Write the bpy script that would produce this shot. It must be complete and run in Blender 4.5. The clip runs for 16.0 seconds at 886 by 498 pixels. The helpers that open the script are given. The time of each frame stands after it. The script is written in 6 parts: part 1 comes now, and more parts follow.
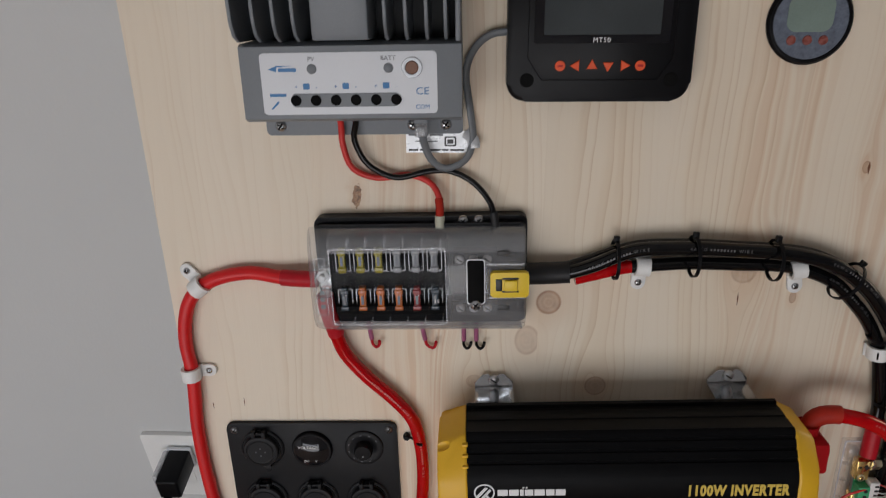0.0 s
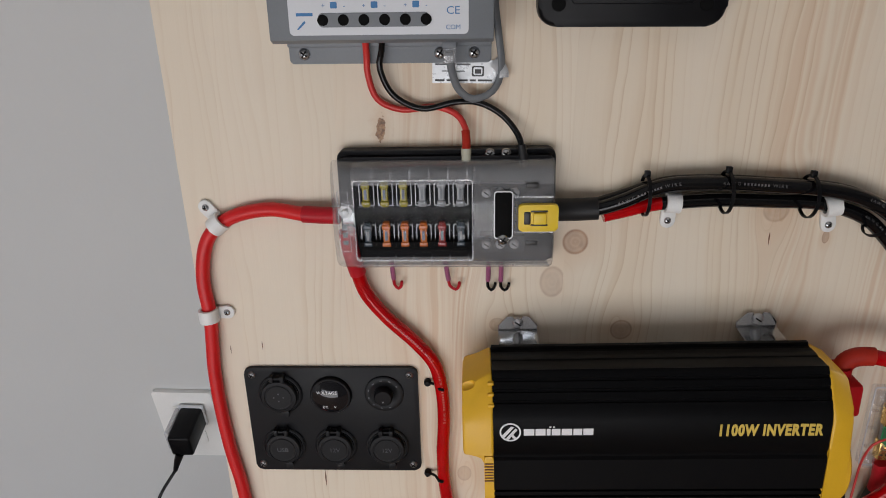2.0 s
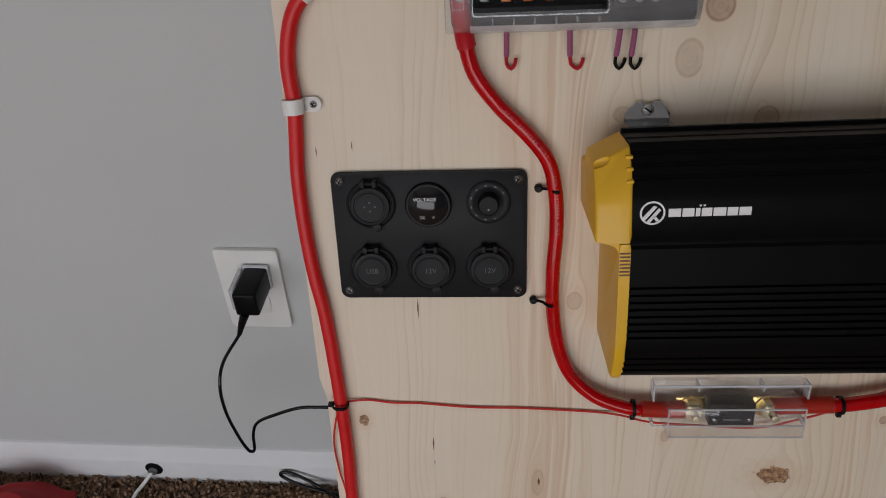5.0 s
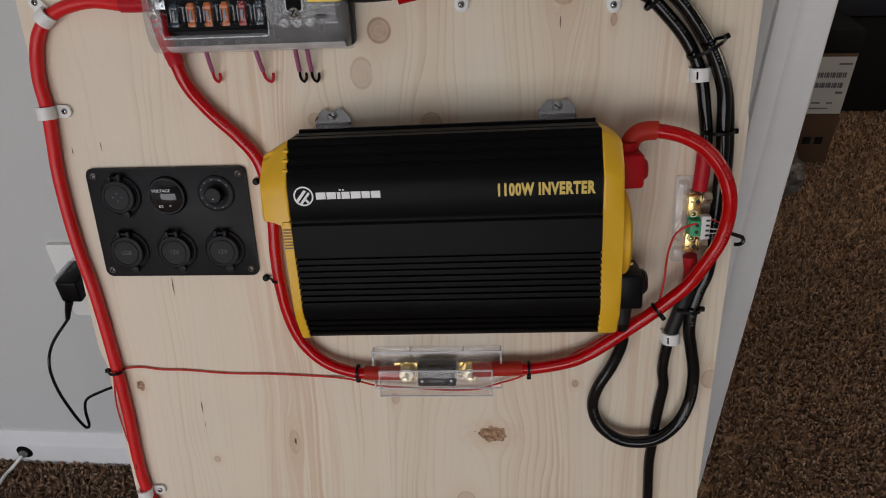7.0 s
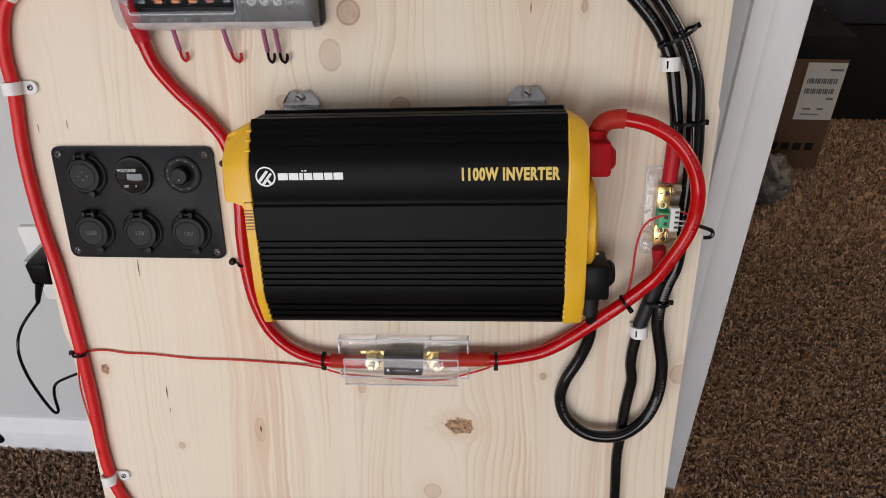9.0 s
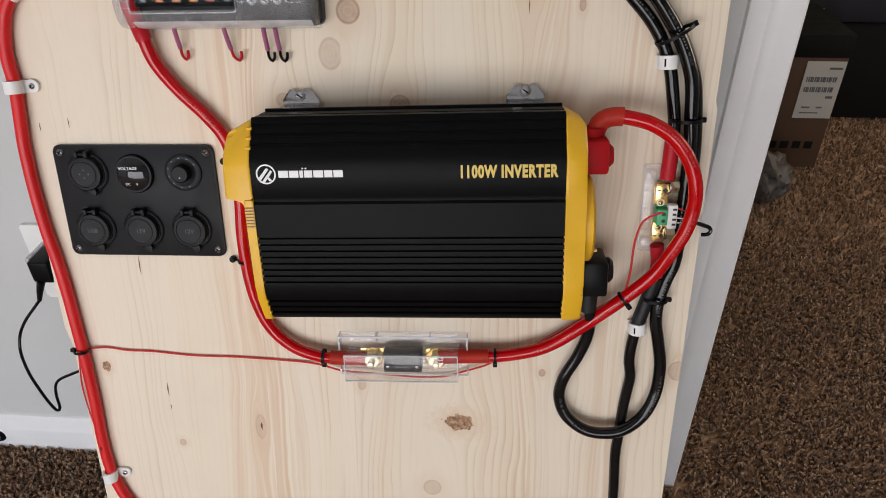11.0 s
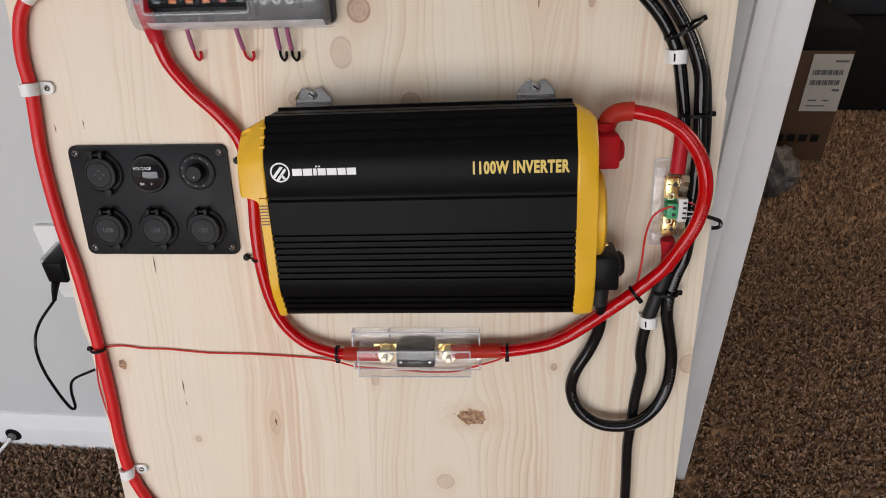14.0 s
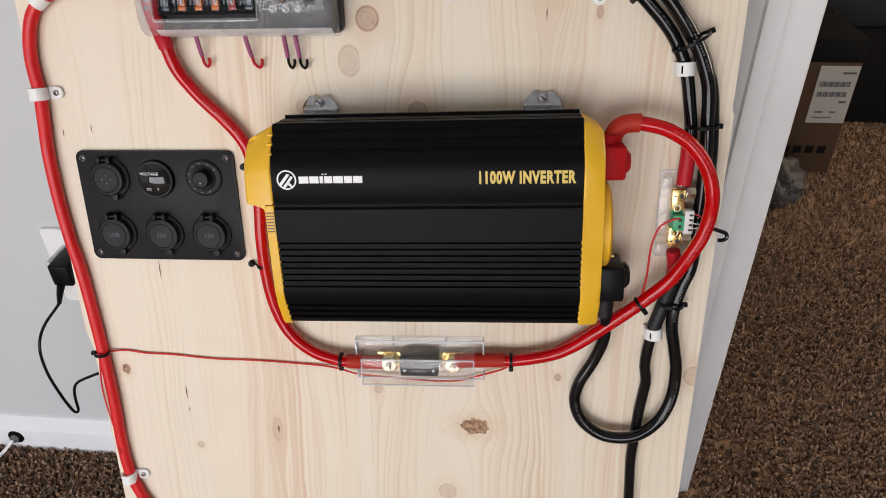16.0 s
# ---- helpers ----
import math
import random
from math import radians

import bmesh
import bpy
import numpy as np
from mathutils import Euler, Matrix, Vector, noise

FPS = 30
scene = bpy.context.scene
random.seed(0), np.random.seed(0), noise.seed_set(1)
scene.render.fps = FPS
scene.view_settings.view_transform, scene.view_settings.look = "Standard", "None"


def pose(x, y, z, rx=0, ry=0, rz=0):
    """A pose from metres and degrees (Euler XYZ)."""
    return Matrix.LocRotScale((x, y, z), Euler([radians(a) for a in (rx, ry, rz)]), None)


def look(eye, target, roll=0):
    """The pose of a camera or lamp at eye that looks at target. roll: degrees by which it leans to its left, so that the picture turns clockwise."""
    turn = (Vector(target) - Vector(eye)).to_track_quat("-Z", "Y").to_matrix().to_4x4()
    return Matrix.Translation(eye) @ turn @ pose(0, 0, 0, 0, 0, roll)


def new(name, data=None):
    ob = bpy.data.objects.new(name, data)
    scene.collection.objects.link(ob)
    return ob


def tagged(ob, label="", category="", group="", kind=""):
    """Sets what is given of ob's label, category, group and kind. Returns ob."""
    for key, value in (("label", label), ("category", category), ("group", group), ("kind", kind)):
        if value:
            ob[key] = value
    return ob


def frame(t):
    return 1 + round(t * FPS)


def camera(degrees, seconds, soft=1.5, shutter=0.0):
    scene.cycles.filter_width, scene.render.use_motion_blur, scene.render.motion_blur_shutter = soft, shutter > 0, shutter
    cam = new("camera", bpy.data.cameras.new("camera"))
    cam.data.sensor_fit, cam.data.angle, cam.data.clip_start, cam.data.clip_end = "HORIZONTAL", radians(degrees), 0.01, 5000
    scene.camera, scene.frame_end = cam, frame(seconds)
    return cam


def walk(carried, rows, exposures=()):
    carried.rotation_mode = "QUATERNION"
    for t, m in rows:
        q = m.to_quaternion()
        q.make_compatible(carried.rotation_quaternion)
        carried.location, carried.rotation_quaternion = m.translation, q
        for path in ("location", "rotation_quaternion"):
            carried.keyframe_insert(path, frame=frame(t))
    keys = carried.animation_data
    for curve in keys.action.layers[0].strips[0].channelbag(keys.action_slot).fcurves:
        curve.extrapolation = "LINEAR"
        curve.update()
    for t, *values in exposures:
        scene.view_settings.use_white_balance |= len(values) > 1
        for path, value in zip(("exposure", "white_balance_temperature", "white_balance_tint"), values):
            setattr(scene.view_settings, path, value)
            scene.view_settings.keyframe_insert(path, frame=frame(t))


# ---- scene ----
cam = camera(64.7, 16.0, soft=0.95, shutter=0.22)
# The board leans back against the wall. LEAN_BACK degrees from upright; things on it are laid out in its own plane:
# x to the right, y into the board (the face is y = 0), z up the board.
LEAN_BACK, FOOT = 14.5, 0.2477
BOARD = Matrix.Translation((0, 0, -FOOT)) @ pose(0, 0, 0, -LEAN_BACK)
PATH = [
    (0, (-0.0640, -0.5235, 1.2400), (-0.1035, 0.4132, 0.8921), -0.3),
    (0.5, (-0.0800, -0.5235, 1.1989), (-0.1345, 0.4087, 0.8410), 0.3),
    (1, (-0.0743, -0.5326, 1.1840), (-0.1238, 0.4006, 0.8281), -0.8),
    (1.5, (-0.0777, -0.5292, 1.1920), (-0.1197, 0.4038, 0.8345), -0.5),
    (2, (-0.0834, -0.5281, 1.1932), (-0.1229, 0.4058, 0.8377), -0),
    (2.5, (-0.0823, -0.5292, 1.2000), (-0.1198, 0.4051, 0.8454), 0.4),
    (3, (-0.0663, -0.5521, 1.1532), (-0.1078, 0.3777, 0.7873), -0.5),
    (3.5, (-0.1143, -0.5521, 1.1120), (-0.1393, 0.3597, 0.7021), -1),
    (3.7, (-0.1532, -0.5281, 1.0937), (-0.1832, 0.3899, 0.6982), -1.4),
    (5.8, (-0.1554, -0.5315, 1.0240), (-0.2324, 0.3922, 0.6486), -0.1),
    (6, (-0.1189, -0.5464, 1.0194), (-0.1769, 0.3821, 0.6525), -0.2),
    (6.5, (0.0194, -0.5864, 1.0377), (-0.0511, 0.3439, 0.6776), -2.1),
    (7, (0.0983, -0.6104, 1.0320), (0.0268, 0.3243, 0.6836), -0.8),
    (7.5, (0.1154, -0.6149, 1.0171), (0.0444, 0.3232, 0.6781), 0.3),
    (8, (0.1223, -0.6104, 1.0160), (0.0533, 0.3273, 0.6754), 0.4),
    (8.5, (0.1212, -0.6092, 1.0160), (0.0567, 0.3288, 0.6755), 0.6),
    (9, (0.1257, -0.6069, 1.0160), (0.0572, 0.3295, 0.6720), 0.6),
    (11.5, (0.1269, -0.6115, 1.0160), (0.0578, 0.3243, 0.6704), 0.5),
    (12, (0.1257, -0.6104, 1.0183), (0.0567, 0.3251, 0.6718), 0.2),
    (12.5, (0.1223, -0.6069, 1.0171), (0.0538, 0.3308, 0.6767), -0.1),
    (13, (0.1177, -0.6115, 1.0137), (0.0517, 0.3236, 0.6657), -0),
    (13.5, (0.1234, -0.6149, 1.0137), (0.0449, 0.3181, 0.6627), -0.3),
    (14, (0.1212, -0.6172, 1.0160), (0.0451, 0.3171, 0.6679), -0.2),
    (14.5, (0.1200, -0.6172, 1.0183), (0.0425, 0.3187, 0.6748), -0.1),
    (15, (0.1189, -0.6172, 1.0171), (0.0399, 0.3197, 0.6767), 0),
    (15.5, (0.1177, -0.6172, 1.0194), (0.0407, 0.3200, 0.6793), 0.3),
    (16, (0.1200, -0.6161, 1.0183), (0.0380, 0.3208, 0.6783), 0.4),
]
EXPOSURES = [(0.0, -0.59), (1.0, -0.70), (1.5, -0.47), (2.5, -0.40), (3.0, -0.45), (3.5, -0.60), (6.0, -0.80), (6.5, -0.82), (7.0, -0.66), (7.5, -0.38), (8.0, -0.08), (9.0, 0.0), (12.0, 0.03), (13.0, -0.24), (14.0, 0.02), (14.5, 0.10), (15.5, 0.18), (16.0, 0.19)]
walk(cam, [(t, BOARD @ look(eye, target, roll)) for t, eye, target, roll in PATH], EXPOSURES)

# ---- light: a daylight window behind the camera, and the sky outside it ----
WALL_Y = 0.3585
world = bpy.data.worlds.new("sky")
scene.world = world
world.use_nodes = True
wn = world.node_tree.nodes
sky = wn.new("ShaderNodeTexSky")
sky.sky_type, sky.sun_disc, sky.sun_elevation, sky.sun_rotation = "NISHITA", False, radians(38), radians(200)
wn["Background"].inputs["Strength"].default_value = 0.12
world.node_tree.links.new(sky.outputs["Color"], wn["Background"].inputs["Color"])

sun = new("sun", bpy.data.lights.new("sun", "SUN"))
sun.data.energy, sun.data.angle, sun.data.color = 1.0, radians(12), (1.0, 0.96, 0.9)
sun.matrix_world = look((-1, 4, 3), (0, 0, 0))

WIN_X0, WIN_X1, WIN_Z0, WIN_Z1, BACK_Y = -2.3, 0.6, 0.06, 1.32, -2.3
day = new("window_daylight", bpy.data.lights.new("window_daylight", "AREA"))
day.data.shape, day.data.size, day.data.size_y = "RECTANGLE", WIN_X1 - WIN_X0 - 0.1, WIN_Z1 - WIN_Z0 - 0.1
day.data.energy, day.data.color = 48.5, (0.955, 0.965, 1.035)
day.matrix_world = look(((WIN_X0 + WIN_X1) / 2, BACK_Y - 0.02, (WIN_Z0 + WIN_Z1) / 2), ((WIN_X0 + WIN_X1) / 2, 0, (WIN_Z0 + WIN_Z1) / 2))

# added fill light: an unseen window in the side wall beyond the doorway
FILL_WIN_Y0, FILL_WIN_Y1, FILL_WIN_Z0, FILL_WIN_Z1, EAST_X = 0.62, 1.42, 0.75, 1.95, 2.4
side_fill = new("added_far_fill", bpy.data.lights.new("added_far_fill", "AREA"))
side_fill.data.shape, side_fill.data.size, side_fill.data.size_y = "RECTANGLE", FILL_WIN_Y1 - FILL_WIN_Y0 - 0.1, FILL_WIN_Z1 - FILL_WIN_Z0 - 0.1
side_fill.data.energy, side_fill.data.color = 20.0, (1.0, 0.83, 0.62)
side_fill.matrix_world = look((EAST_X + 0.01, (FILL_WIN_Y0 + FILL_WIN_Y1) / 2, (FILL_WIN_Z0 + FILL_WIN_Z1) / 2), (0, (FILL_WIN_Y0 + FILL_WIN_Y1) / 2, (FILL_WIN_Z0 + FILL_WIN_Z1) / 2))


# ---- materials ----
def shader(name):
    m = bpy.data.materials.new(name)
    m.use_nodes = True
    return m, m.node_tree.nodes, m.node_tree.links, m.node_tree.nodes["Principled BSDF"]


def rgb(c):
    return (c[0], c[1], c[2], 1.0)


def mix_colour(nodes, links, fac, a, b, how="MIX"):
    n = nodes.new("ShaderNodeMix")
    n.data_type, n.blend_type = "RGBA", how
    for socket, value in ((n.inputs[0], fac), (n.inputs[6], a), (n.inputs[7], b)):
        if hasattr(value, "is_output"):
            links.new(value, socket)
        elif isinstance(value, (int, float)):
            socket.default_value = value
        else:
            socket.default_value = rgb(value)
    return n.outputs[2]


def math_node(nodes, links, op, a, b=0.0, c=0.0, clamp=False):
    n = nodes.new("ShaderNodeMath")
    n.operation, n.use_clamp = op, clamp
    for socket, value in zip(n.inputs, (a, b, c)):
        if hasattr(value, "is_output"):
            links.new(value, socket)
        else:
            socket.default_value = value
    return n.outputs[0]


def noise_node(nodes, links, vector, scale, detail=4.0, rough=0.55, distortion=0.0):
    n = nodes.new("ShaderNodeTexNoise")
    n.inputs["Scale"].default_value, n.inputs["Detail"].default_value = scale, detail
    n.inputs["Roughness"].default_value, n.inputs["Distortion"].default_value = rough, distortion
    links.new(vector, n.inputs["Vector"])
    return n.outputs["Fac"]


def scaled(nodes, links, vector, s):
    n = nodes.new("ShaderNodeMapping")
    n.inputs["Scale"].default_value = s
    links.new(vector, n.inputs["Vector"])
    return n.outputs["Vector"]


def ramp(nodes, links, fac, stops):
    n = nodes.new("ShaderNodeValToRGB")
    n.color_ramp.elements[0].position, n.color_ramp.elements[0].color = stops[0][0], rgb(stops[0][1])
    n.color_ramp.elements[1].position, n.color_ramp.elements[1].color = stops[-1][0], rgb(stops[-1][1])
    for p, c in stops[1:-1]:
        n.color_ramp.elements.new(p).color = rgb(c)
    links.new(fac, n.inputs["Fac"])
    return n.outputs["Color"]


def bump_node(nodes, links, height, bsdf, strength, distance):
    n = nodes.new("ShaderNodeBump")
    n.inputs["Strength"].default_value, n.inputs["Distance"].default_value = strength, distance
    links.new(height, n.inputs["Height"])
    links.new(n.outputs["Normal"], bsdf.inputs["Normal"])


def surface(name, colour, rough=0.5, metal=0.0, vary=0.12, grain=900.0, blotch=25.0, bump=0.15, depth=0.0003, coat=0.0, spec=0.5, smear=0.09):
    """A plain material with fine grain, larger soiling and slight relief."""
    m, nodes, links, bsdf = shader(name)
    co = nodes.new("ShaderNodeTexCoord").outputs["Object"]
    fine = noise_node(nodes, links, co, grain, 3.0)
    large = noise_node(nodes, links, co, blotch, 5.0, 0.6)
    both = math_node(nodes, links, "MULTIPLY_ADD", large, 0.65, math_node(nodes, links, "MULTIPLY", fine, 0.35))
    lo = tuple(v * (1 - vary) for v in colour)
    hi = tuple(min(1.0, v * (1 + vary)) for v in colour)
    links.new(ramp(nodes, links, both, [(0.3, lo), (0.7, hi)]), bsdf.inputs["Base Color"])
    r = nodes.new("ShaderNodeMapRange")
    r.inputs["To Min"].default_value, r.inputs["To Max"].default_value = max(0.02, rough - smear), min(1.0, rough + smear)
    r.inputs["From Min"].default_value, r.inputs["From Max"].default_value = 0.3, 0.7
    links.new(large, r.inputs["Value"])
    links.new(r.outputs["Result"], bsdf.inputs["Roughness"])
    bsdf.inputs["Metallic"].default_value = metal
    bsdf.inputs["Specular IOR Level"].default_value = spec
    bsdf.inputs["Coat Weight"].default_value = coat
    bsdf.inputs["Coat Roughness"].default_value = 0.12
    if bump:
        bump_node(nodes, links, fine, bsdf, bump, depth)
    return m


def clear_plastic(name, tint, gloss, haze, rough=0.12, front=0.035):
    """See-through plastic: light passes straight on, with a share of haze and of gloss."""
    m, nodes, links, bsdf = shader(name)
    bsdf.inputs["Base Color"].default_value = rgb((0.75, 0.76, 0.78))
    bsdf.inputs["Roughness"].default_value = rough
    tr = nodes.new("ShaderNodeBsdfTransparent")
    tr.inputs["Color"].default_value = rgb(tint)
    co = nodes.new("ShaderNodeTexCoord").outputs["Object"]
    cloud = noise_node(nodes, links, co, 60.0, 4.0)
    share = math_node(nodes, links, "MULTIPLY_ADD", cloud, haze, haze * 0.5, clamp=True)
    mixed = nodes.new("ShaderNodeMixShader")
    links.new(share, mixed.inputs[0])
    links.new(tr.outputs[0], mixed.inputs[1])
    links.new(bsdf.outputs[0], mixed.inputs[2])
    shine = nodes.new("ShaderNodeBsdfGlossy")
    shine.inputs["Roughness"].default_value = rough
    facing = nodes.new("ShaderNodeLayerWeight")
    facing.inputs["Blend"].default_value = 0.5
    edge_on = math_node(nodes, links, "MULTIPLY_ADD", math_node(nodes, links, "POWER", facing.outputs["Facing"], 4.0), gloss, front)
    last = nodes.new("ShaderNodeMixShader")
    links.new(edge_on, last.inputs[0])
    links.new(mixed.outputs[0], last.inputs[1])
    links.new(shine.outputs[0], last.inputs[2])
    links.new(last.outputs[0], nodes["Material Output"].inputs["Surface"])
    return m


# knots of the pine board: x, z, radius across, stretch along the grain, darkness
KNOTS = [(0.0, 1.0, 0.0095, 1.05, 0.84), (-0.0165, 0.965, 0.0095, 1.35, 0.42), (0.100, 0.6015, 0.0135, 0.62, 1.0), (-0.267, 0.648, 0.0042, 1.3, 0.95),
         (0.001, 0.641, 0.004, 1.5, 0.5), (0.073, 0.519, 0.009, 1.0, 0.4), (-0.196, 0.559, 0.0035, 1.1, 0.6), (0.181, 0.664, 0.0032, 1.2, 0.8),
         (0.311, 0.673, 0.009, 1.1, 0.5), (0.043, 0.9225, 0.0085, 1.0, 0.6), (-0.153, 1.089, 0.0034, 2.6, 0.96), (0.1945, 1.007, 0.0026, 1.9, 0.7),
         (-0.060, 0.925, 0.0065, 0.9, 0.40), (-0.1085, 0.584, 0.0055, 2.6, 0.30), (0.153, 1.029, 0.0095, 1.0, 0.45), (-0.086, 0.772, 0.0060, 1.3, 0.35), (0.231, 1.114, 0.0028, 1.6, 0.80)]


def pine():
    m, nodes, links, bsdf = shader("pine")
    co = nodes.new("ShaderNodeTexCoord").outputs["Object"]
    sep = nodes.new("ShaderNodeSeparateXYZ")
    links.new(co, sep.inputs[0])
    x, y, z = sep.outputs
    mt = lambda *a, **k: math_node(nodes, links, *a, **k)
    rnd = nodes.new("ShaderNodeObjectInfo").outputs["Random"]
    # slow sway of the growth lines, different in each stave
    shift = mt("MULTIPLY", rnd, 37.0)
    comb = nodes.new("ShaderNodeCombineXYZ")
    links.new(mt("MULTIPLY_ADD", x, 5.0, shift), comb.inputs[0])
    links.new(shift, comb.inputs[1])
    links.new(mt("MULTIPLY", z, 1.1), comb.inputs[2])
    sway = mt("MULTIPLY", mt("SUBTRACT", noise_node(nodes, links, comb.outputs[0], 2.2, 2.0, 0.5), 0.5), 0.055)
    # finer waver along the grain
    wob = nodes.new("ShaderNodeCombineXYZ")
    links.new(mt("MULTIPLY_ADD", x, 14.0, shift), wob.inputs[0])
    links.new(mt("MULTIPLY", shift, 1.7), wob.inputs[1])
    links.new(mt("MULTIPLY", z, 9.0), wob.inputs[2])
    waver = noise_node(nodes, links, wob.outputs[0], 1.0, 3.0, 0.55)
    sway = mt("ADD", sway, mt("MULTIPLY", mt("SUBTRACT", waver, 0.5), 0.010))
    push, dark, sound, hearts = 0.0, 0.0, 0.0, 0.0
    rough_edge = mt("MULTIPLY_ADD", noise_node(nodes, links, co, 150.0, 4.0, 0.7), 1.7, 0.18)
    for kx, kz, kr, ks, kd in KNOTS:
        dx, dz = mt("SUBTRACT", x, kx), mt("DIVIDE", mt("SUBTRACT", z, kz), ks)
        d2 = mt("ADD", mt("MULTIPLY", dx, dx), mt("MULTIPLY", dz, dz))
        d = mt("MULTIPLY", mt("SQRT", d2), rough_edge) if kd > 0.85 else mt("SQRT", d2)
        away = mt("DIVIDE", mt("MULTIPLY", dx, -kr * kr * 2.2), mt("ADD", mt("MULTIPLY_ADD", mt("MULTIPLY", dz, dz), 0.25, mt("MULTIPLY", dx, dx)), kr * kr * 0.8))
        push = mt("ADD", push, away)
        edge = nodes.new("ShaderNodeMapRange")
        edge.interpolation_type = "SMOOTHSTEP"
        for key, v in (("From Min", kr * 1.15), ("From Max", kr * 0.85), ("To Min", 0.0), ("To Max", kd)):
            edge.inputs[key].default_value = v
        links.new(d, edge.inputs["Value"])
        side = mt("LESS_THAN", x, -0.0078) if kx == -0.0165 else 1.0
        ring = mt("MULTIPLY", mt("ABSOLUTE", mt("SINE", mt("MULTIPLY", d, 900.0))), mt("MULTIPLY", edge.outputs[0], side))
        rim = nodes.new("ShaderNodeMapRange")
        rim.interpolation_type = "SMOOTHSTEP"
        for key, v in (("From Min", kr * 0.16), ("From Max", 0.0), ("To Min", 0.0), ("To Max", kd)):
            rim.inputs[key].default_value = v
        links.new(mt("ABSOLUTE", mt("SUBTRACT", d, kr)), rim.inputs["Value"])
        broken = kd > 0.85
        stain = mt("MULTIPLY_ADD", ring, 0.22 if broken else 0.12, mt("MULTIPLY", side, mt("MULTIPLY_ADD", rim.outputs[0], 0.6, mt("MULTIPLY", edge.outputs[0], 0.80 if broken else 0.58))))
        if broken:
            dark = mt("ADD", dark, stain)
        else:
            sound = mt("ADD", sound, stain)
        halo = nodes.new("ShaderNodeMapRange")
        halo.interpolation_type = "SMOOTHSTEP"
        for key, v in (("From Min", kr * 3.2), ("From Max", kr), ("To Min", 0.0), ("To Max", 0.30 * kd + 0.05)):
            halo.inputs[key].default_value = v
        links.new(d, halo.inputs["Value"])
        hearts = mt("ADD", hearts, halo.outputs[0])
    gx = mt("ADD", mt("ADD", x, sway), push)
    g = nodes.new("ShaderNodeCombineXYZ")
    links.new(mt("MULTIPLY_ADD", gx, 1.0, shift), g.inputs[0])
    links.new(shift, g.inputs[1])
    links.new(mt("MULTIPLY", z, 0.010), g.inputs[2])
    wide = noise_node(nodes, links, g.outputs[0], 17.0, 2.0, 0.5)
    bands = noise_node(nodes, links, g.outputs[0], 75.0, 2.0, 0.5)
    # growth rings: pale early wood that darkens to a thin late-wood line
    ringpos = mt("FRACT", mt("MULTIPLY_ADD", gx, 128.0, mt("MULTIPLY_ADD", bands, 2.6, shift)))
    late = mt("POWER", ringpos, 5.0)
    fall = nodes.new("ShaderNodeMapRange")
    for key, v in (("From Min", 1.0), ("From Max", 0.94), ("To Min", 0.0), ("To Max", 1.0)):
        fall.inputs[key].default_value = v
    links.new(ringpos, fall.inputs["Value"])
    strong = nodes.new("ShaderNodeMapRange")
    for key, v in (("From Min", 0.40), ("From Max", 0.62), ("To Min", 0.08), ("To Max", 1.0)):
        strong.inputs[key].default_value = v
    links.new(wide, strong.inputs["Value"])
    fade = nodes.new("ShaderNodeMapRange")
    for key, v in (("From Min", 0.36), ("From Max", 0.62), ("To Min", 0.12), ("To Max", 1.0)):
        fade.inputs[key].default_value = v
    drift = nodes.new("ShaderNodeCombineXYZ")
    links.new(mt("MULTIPLY_ADD", x, 30.0, shift), drift.inputs[0])
    links.new(shift, drift.inputs[1])
    links.new(mt("MULTIPLY", z, 5.0), drift.inputs[2])
    links.new(noise_node(nodes, links, drift.outputs[0], 1.0, 3.0, 0.6), fade.inputs["Value"])
    line = mt("MULTIPLY", mt("MULTIPLY", mt("MULTIPLY", late, fall.outputs[0]), strong.outputs[0]), fade.outputs[0])
    fib = nodes.new("ShaderNodeCombineXYZ")
    links.new(mt("ADD", x, mt("MULTIPLY", push, 0.6)), fib.inputs[0])
    links.new(shift, fib.inputs[1])
    links.new(mt("MULTIPLY", z, 0.03), fib.inputs[2])
    fibre = noise_node(nodes, links, fib.outputs[0], 900.0, 2.0)
    c = mix_colour(nodes, links, line, (0.80, 0.715, 0.595), (0.56, 0.395, 0.24))
    tone = ramp(nodes, links, wide, [(0.3, (1.0, 1.0, 1.0)), (0.55, (0.985, 0.975, 0.955)), (0.78, (0.95, 0.89, 0.81))])
    c = mix_colour(nodes, links, 1.0, c, tone, "MULTIPLY")
    per = ramp(nodes, links, rnd, [(0.0, (1.0, 0.99, 0.975)), (0.5, (0.97, 0.955, 0.935)), (1.0, (1.0, 0.97, 0.935))])
    c = mix_colour(nodes, links, 1.0, c, per, "MULTIPLY")
    c = mix_colour(nodes, links, mt("MULTIPLY", fibre, 0.16), c, (0.68, 0.55, 0.41))
    # reddish heartwood streaks that run through two of the staves
    streaks = ramp(nodes, links, noise_node(nodes, links, g.outputs[0], 210.0, 2.0, 0.6), [(0.40, (0.0, 0.0, 0.0)), (0.62, (1.0, 1.0, 1.0))])
    for sx, half, much in ((-0.085, 0.034, 0.68), (0.165, 0.035, 0.40), (-0.120, 0.022, 0.42), (0.240, 0.03, 0.50)):
        near = nodes.new("ShaderNodeMapRange")
        near.interpolation_type = "SMOOTHSTEP"
        for key, v in (("From Min", half), ("From Max", half * 0.2), ("To Min", 0.0), ("To Max", much)):
            near.inputs[key].default_value = v
        links.new(mt("ABSOLUTE", mt("SUBTRACT", gx, sx)), near.inputs["Value"])
        c = mix_colour(nodes, links, mt("MULTIPLY", near.outputs[0], streaks), c, (0.62, 0.40, 0.245))
